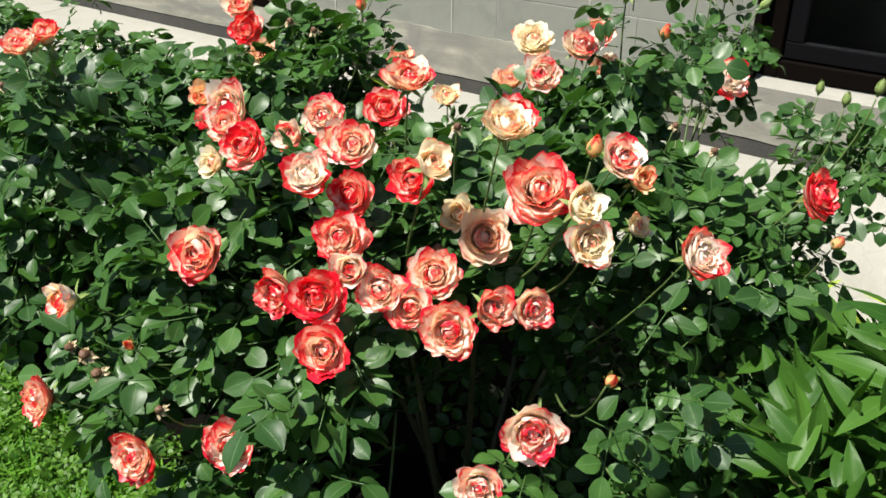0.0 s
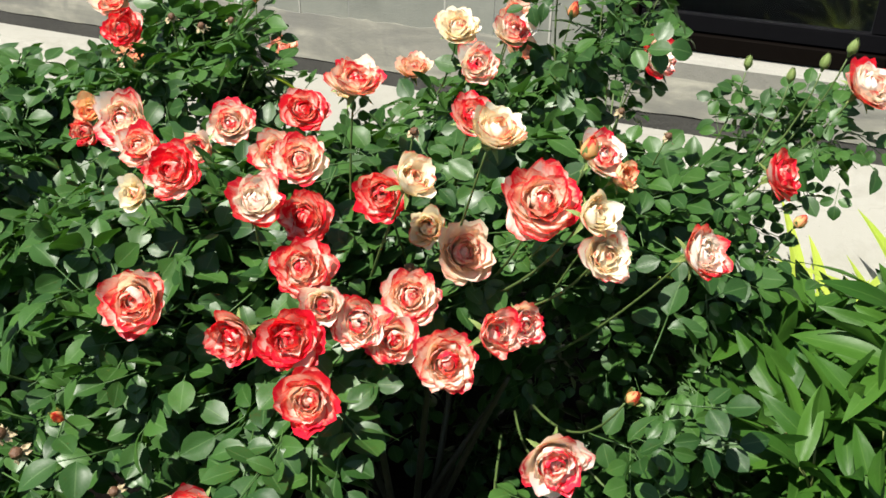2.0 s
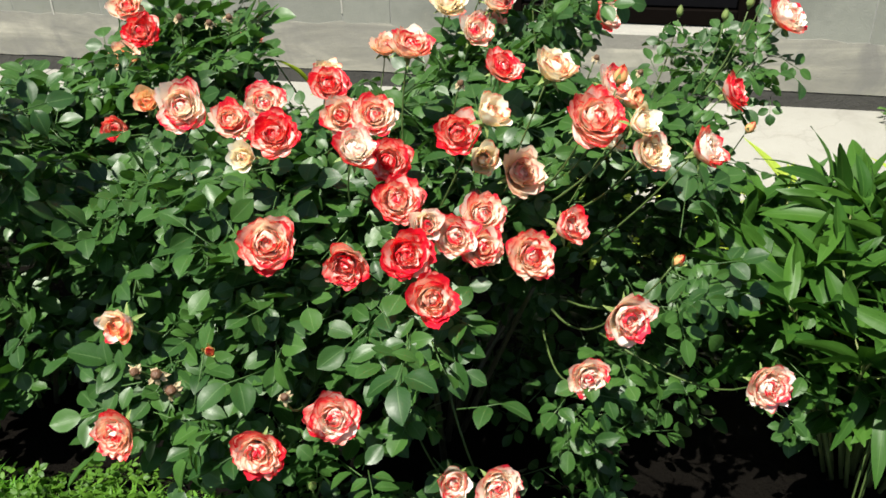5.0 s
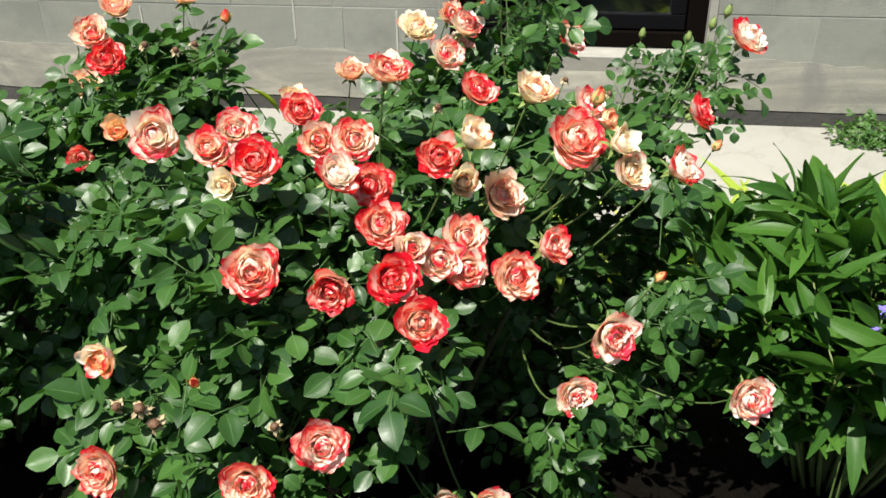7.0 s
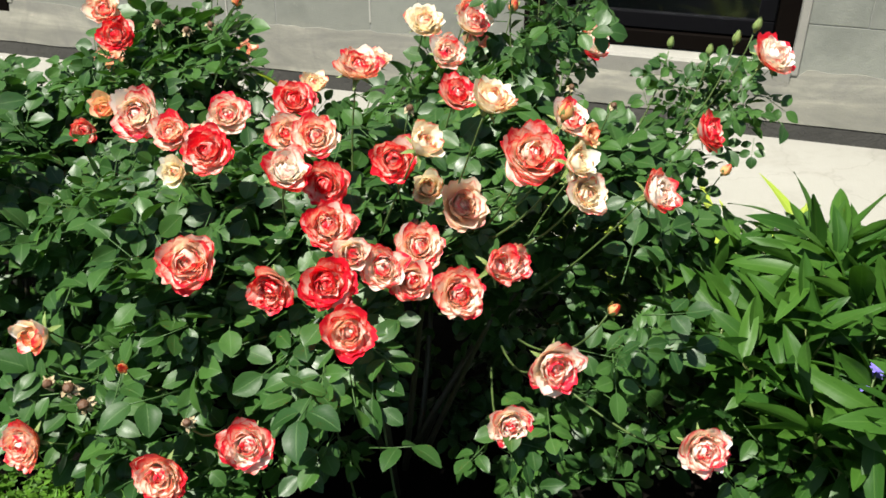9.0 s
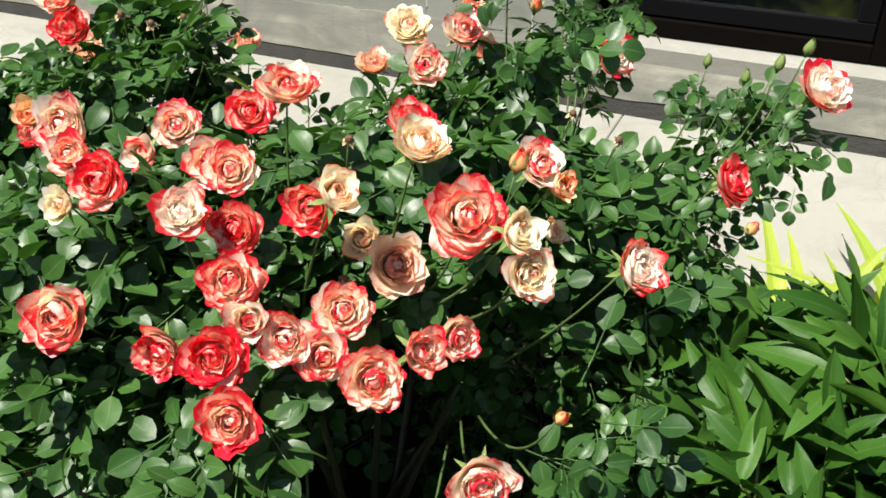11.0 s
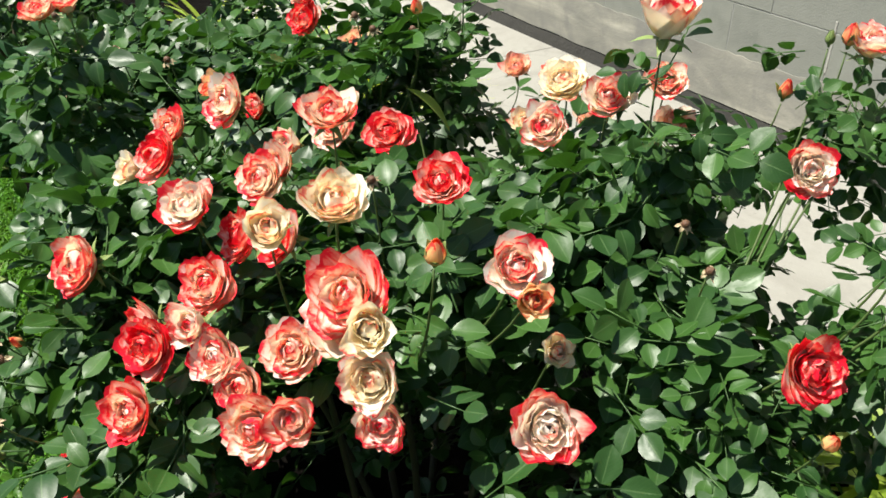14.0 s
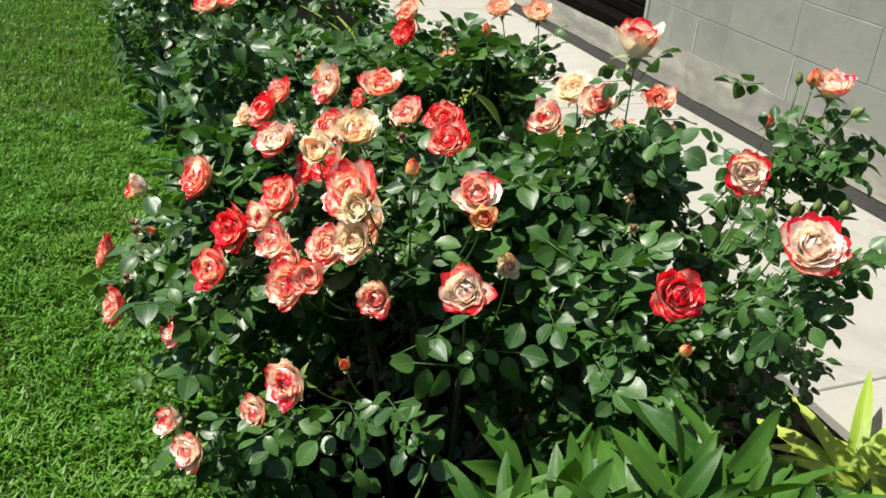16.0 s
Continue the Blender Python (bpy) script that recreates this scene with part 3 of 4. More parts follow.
def rosebud(bush, at, size, az=-90, el=70, green=False):
    size *= 0.82 if green else 1.05
    d = Vector((math.cos(radians(az)) * math.cos(radians(el)), math.sin(radians(az)) * math.cos(radians(el)), math.sin(radians(el))))
    m = Matrix.Translation(Vector(at) - bush.location) @ frame_of(d, twist=at[0] * 40) @ Matrix.Diagonal((size, size, size, 1))
    ob = part("rosebud", GREEN_BUD if green else BUDS[int(at[1] * 100) % 2], bush, "closed green rosebud" if green else "small orange-red rosebud", m)
    part("bud_calyx", SEPALS[green], ob)
    BLOOMS.append((bush, Vector(at), d, size * 0.8))


def dead_mesh():
    ch = []
    rng = random.Random(9)
    for i in range(9):
        ch.append(put(blade(rng.uniform(0.2, 0.36), 0.15, 0.7, rng.uniform(-0.3, 0.6), 5, 0.15), Matrix.Rotation(i * 2.4, 4, "Z") @ Matrix.Translation((0, 0.05, 0.05)) @ Matrix.Rotation(rng.uniform(-1.35, -0.3), 4, "X")))
    return raw("spent_bloom", *join_arrays(ch)[:2], DRY, join_arrays(ch)[2])


DEAD = dead_mesh()
HEART = bpy.data.meshes.new("seed_heart")
bm = bmesh.new()
bmesh.ops.create_icosphere(bm, subdivisions=2, radius=0.16)
for v in bm.verts:
    v.co *= 1 + 0.18 * noise.noise(v.co * 20)
bm.to_mesh(HEART)
bm.free()
HEART.materials.append(DRY_DARK)


def spent(bush, at, size, az=-90, el=40):
    d = Vector((math.cos(radians(az)) * math.cos(radians(el)), math.sin(radians(az)) * math.cos(radians(el)), math.sin(radians(el))))
    m = Matrix.Translation(Vector(at) - bush.location) @ frame_of(d, twist=at[0] * 50) @ Matrix.Diagonal((size, size, size, 1))
    ob = part("spent_bloom", DEAD, bush, "withered brown flower head", m)
    part("seed_heart", HEART, ob, m=Matrix.Translation((0, 0, 0.08)))
    BLOOMS.append((bush, Vector(at), d, size * 0.6))


rose = empty("rose_bush", (0.03, 1.3, 0.0), "large rose bush full of red and cream blooms", "rose bush", "rose bushes")
back = empty("rose_bush", (-0.32, 1.85, 0.0), "tall rose bush with coral blooms behind", "rose bush", "rose bushes")
side = empty("rose_bush", (-0.74, 1.8, 0.0), "dark rose bush with spent flower heads", "rose bush", "rose bushes")
far = empty("rose_bush", (-2.0, 2.55, 0.0), "far rose bush at the edge of the lawn", "rose bush", "rose bushes")

bloom(rose, (-0.328, 1.041, 0.659), 0.080, -108, 28, "cup", "coral", "red")
bloom(rose, (-0.159, 0.954, 0.642), 0.076, -98, 28, "rosette", "red")
bloom(rose, (-0.224, 1.028, 0.602), 0.064, -118, 8, "cup", "red")
bloom(rose, (-0.136, 1.042, 0.679), 0.074, -95, 38, "rosette", "coral", "red")
bloom(rose, (-0.126, 1.099, 0.716), 0.068, -122, 26, "rosette", "red")
bloom(rose, (-0.181, 1.078, 0.755), 0.066, -80, 52, "cup", "pale", "red")
bloom(rose, (-0.212, 1.492, 0.688), 0.078, -100, 38, "rosette", "rimmed")
bloom(rose, (-0.262, 1.44, 0.672), 0.052, -110, 25, "half", "rimmed")
bloom(rose, (-0.364, 1.426, 0.732), 0.082, -112, 24, "cup", "rimmed")
bloom(rose, (-0.41, 1.465, 0.735), 0.045, -125, 40, "half", "peach")
bloom(rose, (-0.278, 1.152, 0.768), 0.070, -115, 36, "rosette", "red")
bloom(rose, (-0.320, 1.239, 0.765), 0.055, -105, 45, "cup", "coral")
bloom(rose, (-0.324, 1.154, 0.739), 0.042, -125, 32, "half", "cream")
bloom(rose, (-0.124, 1.150, 0.770), 0.066, -102, 34, "rosette", "coral")
bloom(rose, (-0.153, 1.227, 0.747), 0.064, -108, 32, "rosette", "coral")
bloom(rose, (-0.100, 1.458, 0.717), 0.078, -85, 48, "rosette", "red")
bloom(rose, (-0.047, 1.189, 0.854), 0.068, -78, 66, "cup", "coral")
bloom(rose, (-0.037, 1.049, 0.762), 0.064, -110, 28, "cup", "red")
bloom(rose, (-0.012, 0.992, 0.806), 0.050, -62, 48, "half", "cream")
bloom(rose, (0.074, 0.976, 0.863), 0.062, -62, 62, "cup", "cream")
bloom(rose, (0.112, 0.923, 0.803), 0.084, -92, 42, "rosette", "coral", "red")
bloom(rose, (0.230, 1.052, 0.790), 0.062, -62, 45, "cup", "rimmed")
bloom(rose, (0.252, 1.036, 0.765), 0.036, -55, 32, "half", "peach")
bloom(rose, (0.154, 0.881, 0.804), 0.044, -72, 38, "half", "cream")
bloom(rose, (0.164, 0.863, 0.765), 0.056, -85, 32, "cup", "cream", "rimmed")
bloom(rose, (0.054, 1.020, 0.692), 0.070, -80, 34, "cup", "faded")
bloom(rose, (0.023, 1.082, 0.695), 0.048, -110, 32, "half", "cream")
bloom(rose, (0.304, 0.917, 0.721), 0.064, -62, 36, "cup", "pale", "red")
bloom(rose, (0.518, 1.105, 0.714), 0.072, -48, 32, "rosette", "red")
bloom(rose, (0.487, 1.459, 0.769), 0.070, -72, 26, "rosette", "pale", "red")
bloom(rose, (0.158, 1.386, 0.796), 0.062, -92, 36, "cup", "rimmed")
bloom(rose, (0.153, 1.488, 0.827), 0.070, -95, 52, "rosette", "cream")
bloom(rose, (0.227, 1.435, 0.831), 0.062, -78, 52, "cup", "rimmed")
bloom(rose, (0.279, 1.586, 0.812), 0.058, -80, 40, "cup", "coral")
bloom(rose, (0.139, 1.800, 0.659), 0.066, -95, 68, "cup", "faded")
bloom(rose, (0.009, 1.823, 0.614), 0.060, -95, 62, "cup", "cream")
bloom(rose, (-0.117, 0.985, 0.663), 0.048, -95, 36, "half", "rimmed")
bloom(rose, (-0.079, 0.972, 0.642), 0.064, -98, 34, "cup", "rimmed")
bloom(rose, (-0.011, 1.015, 0.641), 0.070, -90, 38, "rosette", "coral")
bloom(rose, (-0.041, 0.957, 0.623), 0.062, -92, 28, "rosette", "coral")
bloom(rose, (0.009, 0.905, 0.622), 0.072, -94, 30, "rosette", "coral")
bloom(rose, (0.060, 0.897, 0.660), 0.050, -70, 34, "half", "rimmed", "red")
bloom(rose, (0.119, 0.975, 0.610), 0.056, -76, 22, "cup", "rimmed", "coral")
bloom(rose, (-0.146, 0.902, 0.596), 0.066, -100, 32, "cup", "coral", "red")
bloom(rose, (0.105, 0.802, 0.551), 0.070, -96, 12, "cup", "rimmed")
bloom(rose, (0.043, 0.794, 0.474), 0.060, -102, 16, "rosette", "rimmed", "coral")
bloom(rose, (-0.289, 0.930, 0.420), 0.078, -108, 24, "rosette", "rimmed", "red")
bloom(rose, (-0.406, 0.897, 0.430), 0.074, -112, 20, "rosette", "coral", "red")
bloom(rose, (-0.573, 1.006, 0.439), 0.072, -132, 18, "rosette", "coral", "red")
bloom(rose, (-0.534, 1.071, 0.566), 0.050, -130, 18, "half", "peach", "rimmed")
bloom(rose, (0.656, 1.151, 0.816), 0.080, -70, 47, "rosette", "pale", "red")
bloom(rose, (0.277, 0.693, 0.452), 0.074, -98, 22, "rosette", "rimmed")
bloom(rose, (-0.161, 0.811, 0.350), 0.048, -105, 25, "half", "rimmed")
bloom(rose, (-0.102, 0.789, 0.333), 0.070, -100, 22, "rosette", "rimmed")
bloom(rose, (0.101, 1.170, 0.802), 0.066, -78, 52, "rosette", "red")
bloom(rose, (0.290, 1.405, 0.950), 0.072, -70, 80, "half", "rimmed")
bloom(rose, (0.539, 1.700, 0.872), 0.072, -75, 76, "cup", "rimmed")
bloom(rose, (0.30, 1.60, 0.745), 0.060, -70, 60, "cup", "faded")
bloom(rose, (0.269, 1.095, 0.669), 0.036, -60, 40, "half", "cream")
bloom(back, (-0.393, 1.737, 0.830), 0.066, -105, 40, "cup", "coral")
bloom(back, (-0.380, 1.705, 0.788), 0.068, -105, 30, "rosette", "red")
bloom(back, (-0.461, 1.654, 0.626), 0.050, -110, 15, "cup", "red")
bloom(back, (-0.402, 1.939, 0.677), 0.066, -100, 48, "cup", "faded")
bloom(back, (-0.304, 1.997, 0.815), 0.070, -95, 62, "cup", "faded")
bloom(back, (-0.170, 1.942, 0.834), 0.066, -80, 60, "cup", "faded")
bloom(back, (-0.100, 2.100, 0.620), 0.065, -95, 55, "cup", "faded")
bloom(side, (-0.670, 1.390, 0.845), 0.056, -80, 66, "cup", "coral")
bloom(side, (-0.640, 1.420, 0.852), 0.048, -70, 70, "half", "coral")

rosebud(rose, (0.190, 0.821, 0.606), 0.030, -70, 55)
rosebud(rose, (0.176, 0.970, 0.826), 0.036, -60, 75)
rosebud(rose, (0.612, 1.392, 0.764), 0.036, -80, 82, True)
rosebud(rose, (0.581, 1.227, 0.800), 0.034, -80, 84, True)
rosebud(rose, (0.614, 1.205, 0.824), 0.038, -60, 80, True)
rosebud(rose, (0.438, 1.746, 0.759), 0.044, -70, 72)
rosebud(rose, (0.545, 1.090, 0.640), 0.030, -60, 60)
rosebud(rose, (0.482, 1.70, 0.862), 0.036, -90, 80, True)
rosebud(rose, (0.507, 1.695, 0.866), 0.042, -80, 82)
rosebud(rose, (0.588, 1.655, 0.840), 0.042, -20, 50, True)
rosebud(rose, (0.667, 1.225, 0.836), 0.040, -60, 75, True)
rosebud(rose, (-0.43, 1.02, 0.52), 0.028, -110, 50)
rosebud(rose, (-0.34, 0.89, 0.345), 0.032, -100, 60, True)
rosebud(back, (-0.154, 1.692, 0.829), 0.036, -90, 70)
spent(rose, (-0.504, 1.035, 0.496), 0.050, -110, 45)
spent(rose, (-0.490, 1.030, 0.468), 0.050, -110, 30)
spent(rose, (-0.36, 0.90, 0.505), 0.036, -110, 50)
spent(rose, (-0.53, 1.05, 0.50), 0.040, -120, 20)
spent(rose, (-0.005, 1.055, 0.655), 0.040, -100, 60)
spent(rose, (0.40, 1.22, 0.73), 0.034, -70, 60)
spent(rose, (0.36, 1.30, 0.74), 0.034, -70, 60)
spent(rose, (0.02, 1.16, 0.79), 0.034, -80, 60)
for sx, sy, sz in ((-0.83, 1.62, 0.70), (-0.70, 1.58, 0.72), (-0.76, 1.5, 0.66), (-0.62, 1.62, 0.70), (-0.95, 1.7, 0.72)):
    spent(side, (sx, sy, sz), 0.042, -100, 60)
for sx, sy, sz in ((-0.25, 1.72, 0.78), (-0.2, 1.78, 0.77), (-0.30, 1.75, 0.79)):
    spent(back, (sx, sy, sz), 0.04, -95, 60)


# ---- rose leaves and canes ----
def compound(seed):
    """A rose leaf: five toothed leaflets on one stalk along +y, facing +z. About 11 cm long at scale 1."""
    rng = random.Random(seed)
    ch = []
    specs = [(0.068, 0.0, 0.044, 0.032), (0.050, 1, 0.040, 0.029), (0.050, -1, 0.040, 0.029), (0.021, 1, 0.034, 0.025), (0.021, -1, 0.034, 0.025)]
    if seed % 3 == 0:
        specs = specs[:3]
    for y, s, ln, wd in specs:
        b = blade(ln * rng.uniform(0.85, 1.2), wd * rng.uniform(0.9, 1.15), rng.uniform(0.18, 0.55), rng.uniform(-0.08, 0.45), 7, 0.014, 0.8, 0.05, 0.49, rng.uniform(-0.28, 0.28))
        m = Matrix.Translation((s * 0.0055, y, 0)) @ Matrix.Rotation(-s * radians(rng.uniform(58, 84)) + rng.uniform(-0.15, 0.15), 4, "Z") @ Matrix.Rotation(rng.uniform(-0.35, 0.3), 4, "X") @ Matrix.Rotation(rng.uniform(-0.38, 0.38), 4, "Y")
        ch.append(put(b, m))
    hv, hf = tube([(0, 0, 0), (0, 0.035, -0.001), (0, 0.07, 0)], 0.0013, 0.0008, 4)
    ch.append((np.array([tuple(p) for p in hv]), hf, np.full((len(hv), 2), 0.5)))
    return join_arrays(ch)


LEAVES = [compound(s) for s in range(1, 13)]
LEAF_MESHES = [raw("leaf", v, f, LEAF_PART, u) for v, f, u in LEAVES]


def inside(p, blobs):
    return min(sum(((p[i] - c[i]) / r[i]) ** 2 for i in range(3)) for c, r in blobs)


def leaf_matrix(p, out, rng, scale):
    nrm = (Vector((0, 0, 0.6)) + out * rng.uniform(0.0, 0.9) + sun_from * 0.3 + Vector((rng.gauss(0, 0.55), rng.gauss(0, 0.55), rng.gauss(0, 0.25)))).normalized()
    d = out + Vector((rng.gauss(0, 0.6), rng.gauss(0, 0.6), rng.gauss(-0.1, 0.35)))
    d = (d - nrm * d.dot(nrm)).normalized()
    x = d.cross(nrm)
    m = Matrix((x, d, nrm)).transposed().to_4x4()
    return Matrix.Translation(p) @ m @ Matrix.Scale(scale, 4)


def clear(p, ahead=0.16):
    """True where a leaf at p would not lie on a bloom or right before its face."""
    for _, q, d, k in BLOOMS:
        r = p - q
        if r.length_squared > 0.08:
            continue
        along = r.dot(d)
        across = (r - d * along).length
        if -0.02 < along < ahead and across < 0.52 * k + 0.036:
            return False
        if -0.05 < along <= -0.02 and across < 0.3 * k + 0.01:
            return False
        for way in (sun_from, (d + Vector((0, 0, 0.5))).normalized()):
            up = r.dot(way)
            if 0 < up < 0.2 and (r - way * up).length < 0.42 * k + 0.03:
                return False
    return True


def fits(m, hollows, ahead=0.16):
    """True where a leaf placed by m keeps clear of the blooms and of the bush's open hollows."""
    for y in (0.0, 0.045, 0.09):
        p = m @ Vector((0, y, 0))
        if inside(p, hollows) < 1 or p.z < 0.02 or not clear(p, ahead):
            return False
    return True


def foliage(bush, blobs, hollows, count, parts, seed, scale=1.0, shell=0.52, low=0.04, gap=0.03, sprays=()):
    """Leaves in the outer shell of a bush: the nearest ones singly, the rest as one mass."""
    rng = random.Random(seed)
    mats = []
    total = sum(r[0] * r[1] + r[1] * r[2] + r[0] * r[2] for _, r in blobs)
    tries = 0
    while len(mats) < count and tries < count * 30:
        tries += 1
        pick, x = 0, rng.random() * total
        for pick, (c, r) in enumerate(blobs):
            x -= r[0] * r[1] + r[1] * r[2] + r[0] * r[2]
            if x <= 0:
                break
        c, r = blobs[pick]
        d = Vector((rng.gauss(0, 1), rng.gauss(0, 1), rng.gauss(0.25, 1))).normalized()
        f = rng.uniform(shell, 1.0) ** 0.5
        lump = 1 + 0.16 * noise.noise(d * 2.7 + Vector((seed, pick, 0)))
        p = Vector([c[i] + d[i] * r[i] * f * lump for i in range(3)])
        if p.z < low:
            continue
        if inside(p, [b for j, b in enumerate(blobs) if j != pick] or [((0, 0, -9), (0.1, 0.1, 0.1))]) < 0.55:
            continue
        if noise.noise(p * 10.0 + Vector((seed, 0, 0))) < gap:
            continue
        out = Vector([d[i] / r[i] for i in range(3)]).normalized()
        m = leaf_matrix(p, out, rng, scale * rng.uniform(0.75, 1.3))
        if fits(m, hollows):
            mats.append((p, m))
    for c, r, n in sprays:
        for j in range(n):
            d = Vector((rng.gauss(0, 1), rng.gauss(0, 1), rng.gauss(0, 1))).normalized() * rng.random() ** 0.5
            p = Vector([c[i] + d[i] * r[i] for i in range(3)])
            m = leaf_matrix(p, Vector((d.x, d.y, 0.2)).normalized(), rng, scale * rng.uniform(0.7, 1.2) * (0.76 if c[0] > 0.45 else 0.92))
            if fits(m, hollows):
                mats.append((p, m))
    # leaves gathered below each bloom
    for owner, q, d, k in BLOOMS:
        if owner is not bush:
            continue
        for j in range((18 if k > 0.045 else 8) if q.x < 0.42 else 8):
            a = rng.uniform(0, 6.28)
            drop = rng.uniform(0.03, 0.27 if q.x < 0.56 else 0.13)
            p = q - d * 0.045 + Vector((math.cos(a) * rng.uniform(0.01, 0.05), math.sin(a) * rng.uniform(0.01, 0.05), -drop))
            out = Vector((math.cos(a), math.sin(a), 0.3)).normalized()
            m = leaf_matrix(p, out, rng, scale * rng.uniform(0.7, 1.15) * (0.78 if q.x > 0.45 else 1.0))
            if fits(m, hollows, 0.1):
                mats.append((p, m))
    # leafy twigs that stand clear of the bush
    for c, drop in TWIGS.get(bush.name, ()):
        for j in range(int(drop * 130)):
            a = 2.4 * j + rng.uniform(-0.4, 0.4)
            p = Vector(c) + Vector((math.cos(a) * 0.012, math.sin(a) * 0.012, -0.05 - drop * rng.random()))
            mats.append((p, leaf_matrix(p, Vector((math.cos(a), math.sin(a), 0.1)).normalized(), rng, scale * rng.uniform(0.7, 1.05))))
    mats.sort(key=lambda pm: pm[0].y + 0.15 * abs(pm[0].x) - 0.4 * pm[0].z)
    inv = Matrix.Translation(-bush.location)
    for p, m in mats[:parts]:
        part("leaf", LEAF_MESHES[rng.randrange(12)], bush, m=inv @ m)
    ch = [put(LEAVES[rng.randrange(12)], inv @ m) for p, m in mats[parts:]]
    ob = part("foliage", raw("foliage", *join_arrays(ch)[:2], LEAF, join_arrays(ch)[2]), bush, "dense dark green glossy leaves")
    tagged(ob, kind="stuff")


TWIGS = {rose.name: (((0.290, 1.405, 0.950), 0.16), ((0.539, 1.705, 0.872), 0.2), ((0.153, 1.495, 0.80), 0.1), ((0.227, 1.44, 0.80), 0.1), ((0.03, 0.81, 0.50), 0.05), ((0.10, 0.815, 0.56), 0.06), ((0.438, 1.75, 0.76), 0.12)),
         back.name: (((-0.304, 2.0, 0.80), 0.2), ((-0.17, 1.95, 0.82), 0.11), ((-0.393, 1.75, 0.80), 0.12)), side.name: (((-0.67, 1.40, 0.83), 0.18),)}
MAIN = [((-0.05, 1.22, 0.33), (0.55, 0.43, 0.39)), ((0.25, 1.33, 0.40), (0.31, 0.35, 0.33)), ((-0.30, 1.36, 0.36), (0.32, 0.34, 0.33)), ((0.27, 1.55, 0.50), (0.17, 0.17, 0.19)), ((0.2, 1.43, 0.62), (0.15, 0.13, 0.13))]
# open hollows among the canes, where no leaf grows
HOLES = [((0.01, 0.92, 0.36), (0.13, 0.22, 0.22)), ((0.06, 0.96, 0.44), (0.14, 0.19, 0.17)), ((0.20, 1.0, 0.57), (0.10, 0.14, 0.10)), ((0.37, 1.0, 0.49), (0.11, 0.16, 0.12)), ((-0.74, 1.36, 0.45), (0.26, 0.2, 0.16)), ((0.29, 0.97, 0.37), (0.13, 0.19, 0.17)), ((0.18, 0.77, 0.26), (0.15, 0.14, 0.11)), ((0.29, 0.86, 0.25), (0.12, 0.2, 0.2)),
         ((-0.64, 1.15, 0.14), (0.24, 0.36, 0.22)), ((-0.34, 0.84, 0.19), (0.18, 0.16, 0.14))]
HOLES += [((0.78, 1.08, 0.54), (0.12, 0.20, 0.15)), ((0.48, 1.45, 0.66), (0.10, 0.2, 0.09)), ((0.42, 1.45, 0.83), (0.05, 0.12, 0.06)), ((0.38, 1.68, 0.66), (0.09, 0.14, 0.11))]
BACK_HOLES = [((-0.11, 1.66, 0.70), (0.10, 0.16, 0.08)), ((-0.05, 2.0, 0.70), (0.09, 0.12, 0.09)), ((-0.49, 1.86, 0.76), (0.07, 0.16, 0.11)), ((0.0, 1.5, 0.72), (0.06, 0.08, 0.06)), ((-0.15, 1.46, 0.70), (0.07, 0.08, 0.05))]
SIDE_HOLES = [((-0.74, 1.36, 0.45), (0.26, 0.2, 0.16)), ((-0.80, 2.05, 0.71), (0.16, 0.22, 0.07)), ((-1.14, 1.56, 0.45), (0.12, 0.12, 0.2))]
SPRAYS = [((0.40, 1.06, 0.24), (0.12, 0.10, 0.17), 80), ((0.31, 0.75, 0.37), (0.10, 0.05, 0.07), 9), ((0.44, 0.84, 0.30), (0.08, 0.08, 0.12), 20), ((0.20, 0.98, 0.12), (0.16, 0.08, 0.07), 12), ((0.31, 1.39, 0.80), (0.09, 0.08, 0.12), 34), ((0.52, 1.70, 0.74), (0.09, 0.09, 0.12), 24), ((0.645, 1.16, 0.75), (0.04, 0.04, 0.04), 6), ((0.46, 1.13, 0.52), (0.09, 0.09, 0.12), 40), ((0.47, 1.55, 0.82), (0.06, 0.06, 0.08), 12),
          ((0.20, 1.44, 0.70), (0.12, 0.10, 0.09), 26), ((0.46, 1.13, 0.62), (0.07, 0.08, 0.08), 26), ((0.60, 1.33, 0.71), (0.07, 0.09, 0.06), 30),
          ((0.57, 1.36, 0.50), (0.09, 0.10, 0.12), 50), ((0.62, 1.28, 0.62), (0.05, 0.08, 0.07), 14), ((0.22, 0.85, 0.56), (0.08, 0.06, 0.06), 22),
          ((0.36, 1.27, 0.42), (0.2, 0.09, 0.22), 110), ((0.08, 1.3, 0.42), (0.18, 0.09, 0.2), 80), ((0.52, 1.3, 0.32), (0.14, 0.09, 0.2), 80)]
foliage(rose, MAIN, HOLES + BACK_HOLES, 1850, 300, 11, 0.9, gap=0.12, sprays=SPRAYS)
foliage(back, [((-0.36, 1.83, 0.42), (0.26, 0.24, 0.37)), ((-0.27, 1.74, 0.66), (0.15, 0.16, 0.15))], BACK_HOLES, 700, 120, 12, 0.92)
foliage(side, [((-0.78, 1.87, 0.36), (0.40, 0.34, 0.33)), ((-0.60, 1.55, 0.46), (0.22, 0.24, 0.21))], SIDE_HOLES, 1000, 200, 13, 0.95, gap=0.17)
foliage(far, [((-2.0, 2.52, 0.38), (0.42, 0.30, 0.40)), ((-1.42, 2.55, 0.34), (0.34, 0.3, 0.34)), ((-1.12, 2.64, 0.34), (0.24, 0.24, 0.29)), ((-2.6, 2.95, 0.38), (0.4, 0.3, 0.4)), ((-3.0, 3.4, 0.35), (0.45, 0.35, 0.38))], [((9, 9, 9), (1, 1, 1))], 1500, 100, 14, 0.95, gap=0.1)


